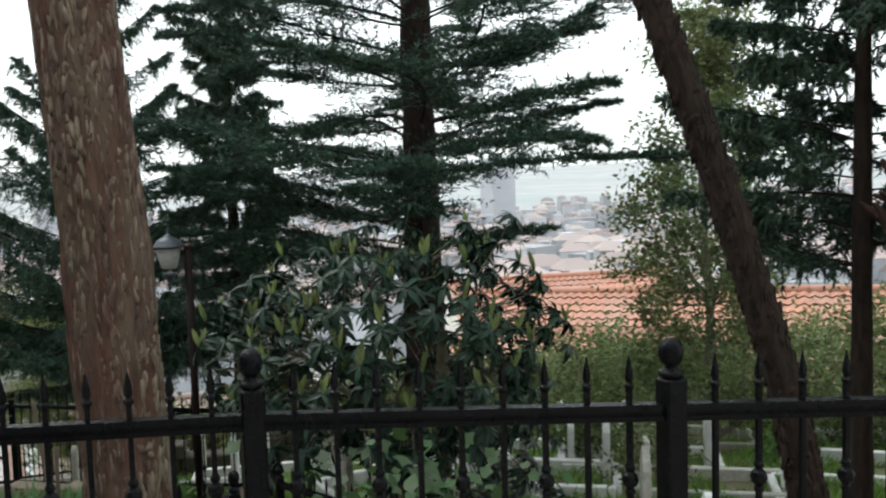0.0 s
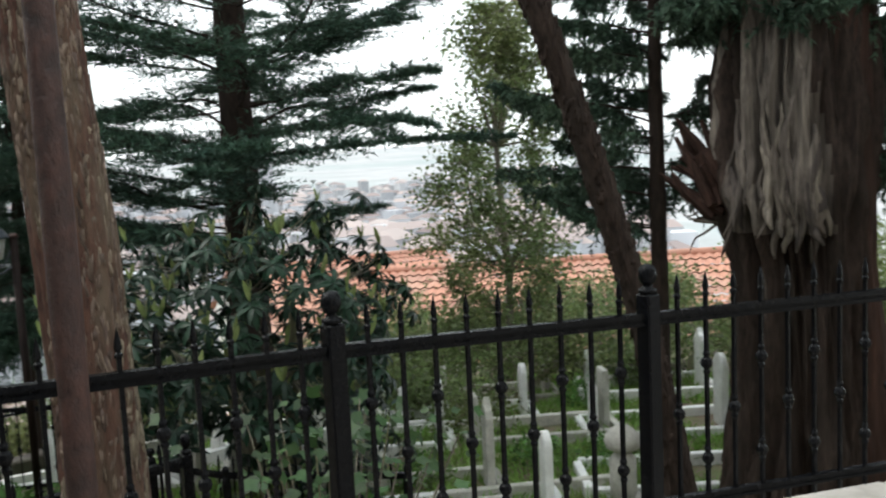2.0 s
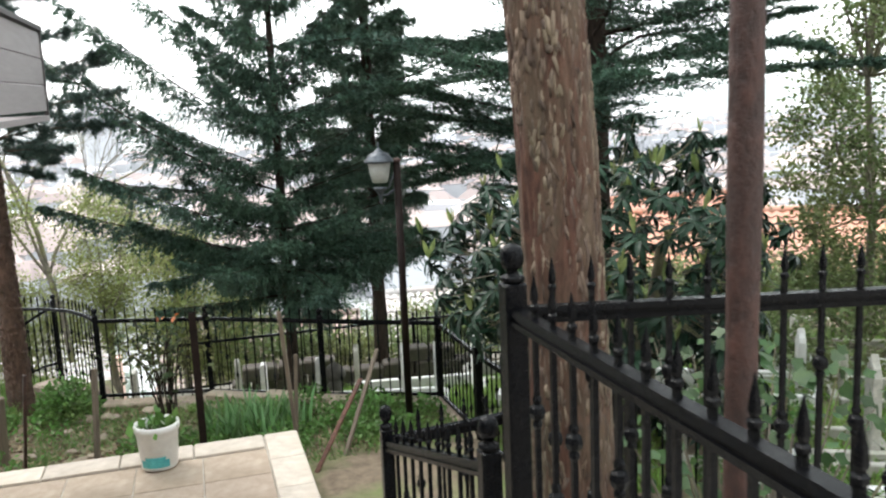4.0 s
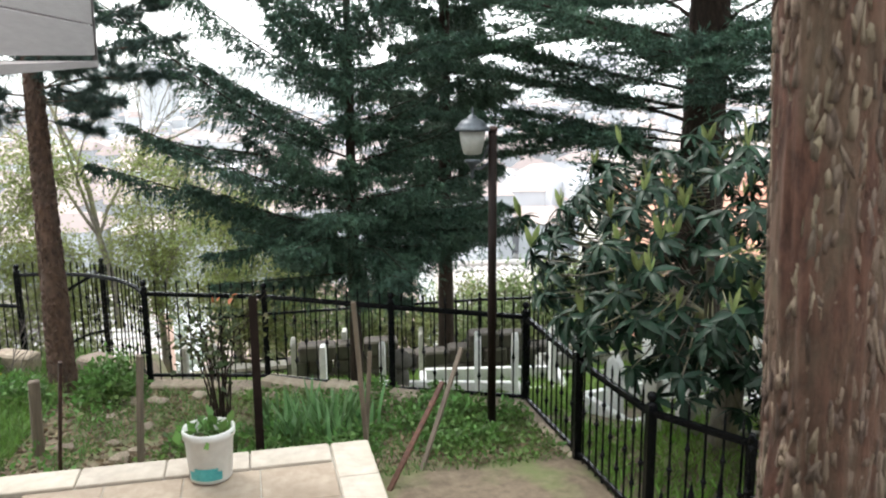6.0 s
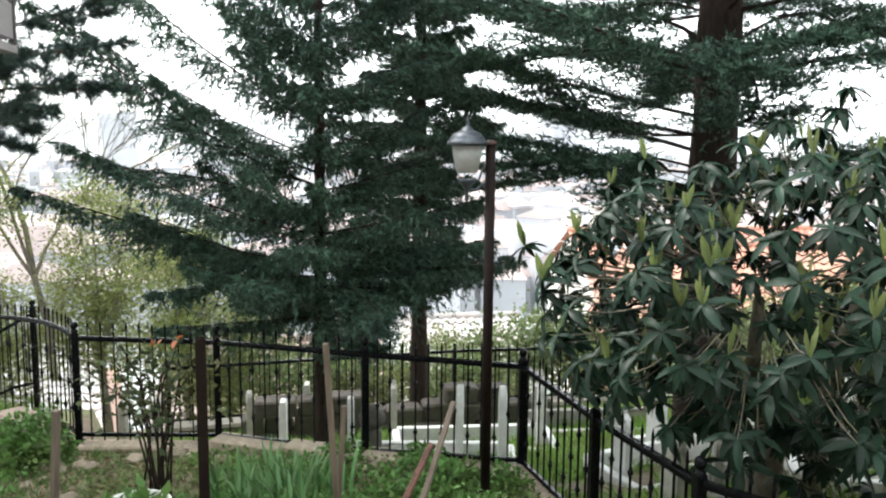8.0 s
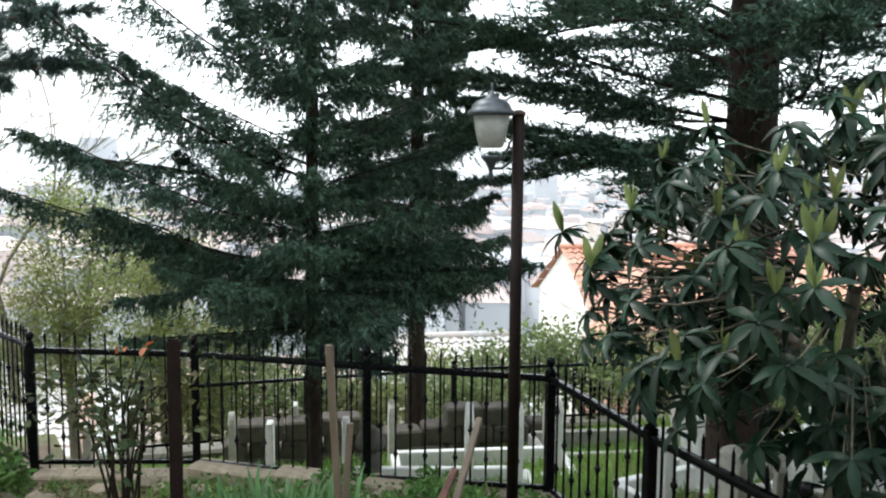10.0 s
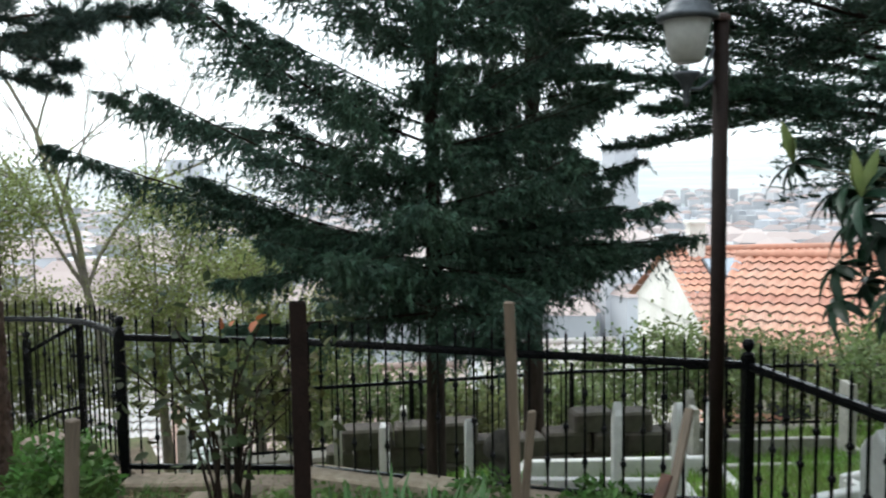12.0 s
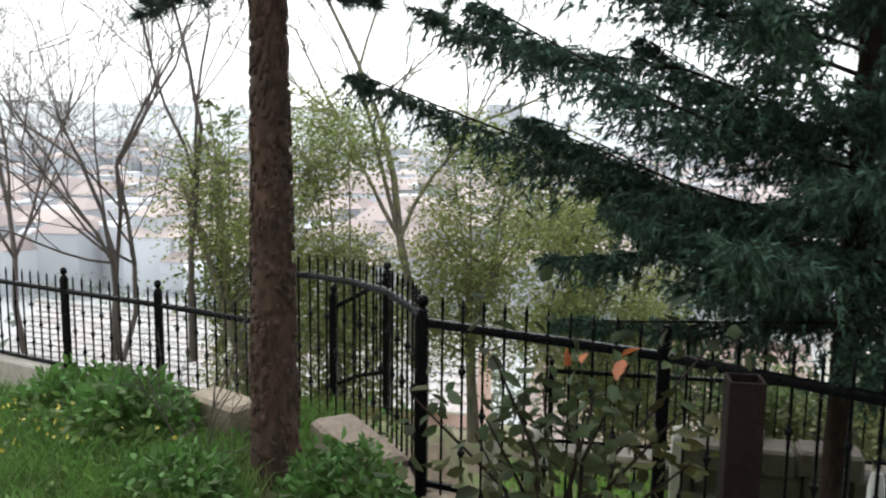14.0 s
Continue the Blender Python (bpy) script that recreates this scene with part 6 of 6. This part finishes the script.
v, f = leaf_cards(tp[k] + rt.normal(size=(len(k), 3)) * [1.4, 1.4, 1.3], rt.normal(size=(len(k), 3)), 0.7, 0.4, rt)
tagged(part("hillside_trees", np_mesh("hillside_trees", v, f), HAZE_TREE), "trees and scrub on the lower hillside, greyed by painted haze", "woods", kind="stuff")

# ---------------------------------------------------------------- pieces: kerbs, paving, edging stones
kerb_me = Build().box((0, 0, 0), (0.548, 0.34, 0.2), 0, 0.012).mesh("kerb_stone")
for a, b in zip(EDGE, EDGE[1:]):
    d = Vector((b[0] - a[0], b[1] - a[1], 0))
    n = 2
    for i in range(n):
        c = Vector((*a, 0.02)) + d * (i + 0.5) / n
        part("kerb_stone", kerb_me, KERB, terrace, Matrix.Translation(c) @ Matrix.Rotation(math.atan2(d.y, d.x), 4, "Z") @ Matrix.Diagonal((d.length / n / 0.553, 1, 1, 1)))
for i, y in enumerate([1.02, 1.4, 1.78, 2.16]):
    part("kerb_stone", kerb_me, KERB, terrace, Matrix.Translation((-0.94, y + 0.1, -0.04)) @ Matrix.Rotation(radians(90), 4, "Z") @ Matrix.Diagonal((0.68, 0.7, 1, 1)))
wall_dir = Vector((1.12, -0.42, 0)).normalized()
for a, b in zip(EDGE, EDGE[1:]):
    d = Vector((b[0] - a[0], b[1] - a[1], 0))
    w = Build().box(((a[0] + b[0]) / 2, (a[1] + b[1]) / 2 - 0.03, -1.35), (d.length, 0.26, 2.52), math.atan2(d.y, d.x))
    setting("wall_terrace", w.mesh("wall_terrace"), CONCRETE, "retaining wall under the terrace railing", "wall")
pave_me = Build().box((0, 0, 0), (0.392, 0.392, 0.03), 0, 0.004).mesh("paving_stone")
for i in range(-8, 13):
    for j in range(0, 9):
        c = Vector((0.25, 2.1, 0)) + wall_dir * 0.4 * (i + 0.5 * (j % 2)) + Vector((wall_dir.y, -wall_dir.x, 0)) * (0.12 + 0.4 * j)
        if c.x < -2.8 or c.y < -2.0 or (c.x < -0.72 and c.y > 1.65) or (c.x < -0.9 and c.y > 1.6):
            continue
        part("paving_stone", pave_me, PAVING, terrace, Matrix.Translation(c + Vector((0, 0, -0.014))) @ Matrix.Rotation(math.atan2(wall_dir.y, wall_dir.x), 4, "Z"))
edge_me = Build().box((0, 0, 0), (0.64, 0.316, 0.05), 0, 0.008).mesh("border_stone")
for i in range(4):
    part("border_stone", edge_me, PALE_PAVING, landing, Matrix.Translation((-1.32 - 0.65 * i - 0.33, 8.44, -1.517)))
for i in range(5):
    part("border_stone", edge_me, PALE_PAVING, landing, Matrix.Translation((-1.155, 8.27 - 0.645 * i, -1.517)) @ Matrix.Rotation(radians(90), 4, "Z"))
tile_me = Build().box((0, 0, 0), (0.57, 0.57, 0.04), 0, 0.006).mesh("landing_tile")
for i in range(4):
    for j in range(5):
        part("landing_tile", tile_me, SAND_TILE, landing, Matrix.Translation((-1.61 - 0.58 * i, 7.98 - 0.58 * j, -1.532)))
block_me = Build().box((0, 0, 0), (0.66, 0.26, 0.34), 0, 0.02).mesh("edging_block")
kerb_line = tagged(new("garden_kerb"), "rough brown stone kerb under the garden fence", "kerb", kind="structure")
LINE = [(-5.1, 14.53), (-4.5, 14.25), (-4.0, 13.82), (-3.6, 13.3), (-3.3, 12.72), (-3.16, 12.33), (-1.755, 12.01), (-0.365, 11.08), (0.965, 10.25), (0.95, 8.7), (0.99, 7.37)]
rk = np.random.default_rng(181)
for a, b in zip(LINE, LINE[1:]):
    d = Vector((b[0] - a[0], b[1] - a[1], 0))
    n = max(1, round(d.length / 0.68))
    s = Vector((d.y, -d.x, 0)).normalized() * 0.06
    for i in range(n):
        c = Vector((*a, 0)) + d * (i + 0.5) / n + s
        zf = -2.25 if a[0] < -3.1 else -2.22 + 0.03 * (c.x + 3)
        zf = -2.5 + 0.25 * sstep(14.6, 12.4, c.y) if c.y > 12.35 else zf
        part("edging_block", block_me, RUBBLE, kerb_line, Matrix.Translation(c + Vector((0, 0, zf - 0.02 + 0.015 * rk.normal()))) @ Matrix.Rotation(math.atan2(d.y, d.x) + 0.02 * rk.normal(), 4, "Z")
             @ Matrix.Diagonal((d.length / n / 0.67, 1 + 0.1 * rk.normal(), 1, 1)))
low = Build()
for a, b in zip(G, G[1:]):
    d = Vector((b[0] - a[0], b[1] - a[1]))
    low.box(((a[0] + b[0]) / 2, (a[1] + b[1]) / 2, -2.75), (d.length, 0.3, 0.6), math.atan2(d.y, d.x), 0.02)
setting("wall_garden_end", low.mesh("wall_garden_end"), CONCRETE, "low pale wall under the far garden fence", "wall")


def rock_mesh(seed, name="stone"):
    r = np.random.default_rng(seed)
    b = bmesh.new()
    bmesh.ops.create_icosphere(b, subdivisions=1, radius=1)
    for q in b.verts:
        q.co *= 0.8 + 0.4 * r.random()
        q.co.z *= 0.6
    me = bpy.data.meshes.new(name)
    b.to_mesh(me)
    b.free()
    return me


rocks = [rock_mesh(k) for k in range(4)]
for k in range(44):
    t = rk.random()
    if k < 34:
        x = -3.4 + 4.2 * t
        y = (12.3 - 0.62 * (x + 2.2) if x > -2 else 12.1) - 0.25 - 0.35 * rk.random()
    else:
        x, y = rk.uniform(-4.8, -2.6), rk.uniform(9.2, 12.6)
    sz = 0.03 + 0.07 * rk.random()
    st = part("stone", rocks[k % 4], RUBBLE, None, Matrix.Translation((x, y, ground_z(x, y) + 0.3 * sz)) @ Matrix.Rotation(rk.random() * 6, 4, "Z") @ Matrix.Diagonal((sz * 1.4, sz, sz, 1)))
    tagged(st, "rough brown rubble stone on the garden soil", "stone", "rubble stones")
big_block = part("stone_block", Build().box((0, 0, 0), (0.6, 0.3, 0.34), 0, 0.03).mesh("stone_block"), RUBBLE, None, pose(-4.95, 13.45, -2.12, 0, 0, -30))
tagged(big_block, "rough brown stone block beside the pine", "stone block")
big_block = part("stone_block", Build().box((0, 0, 0), (1.0, 0.36, 0.36), 0, 0.03).mesh("stone_block"), RUBBLE, None, pose(-3.75, 13.0, -2.2, 0, 0, -52))
tagged(big_block, "long rough stone block beside the fence", "stone block")
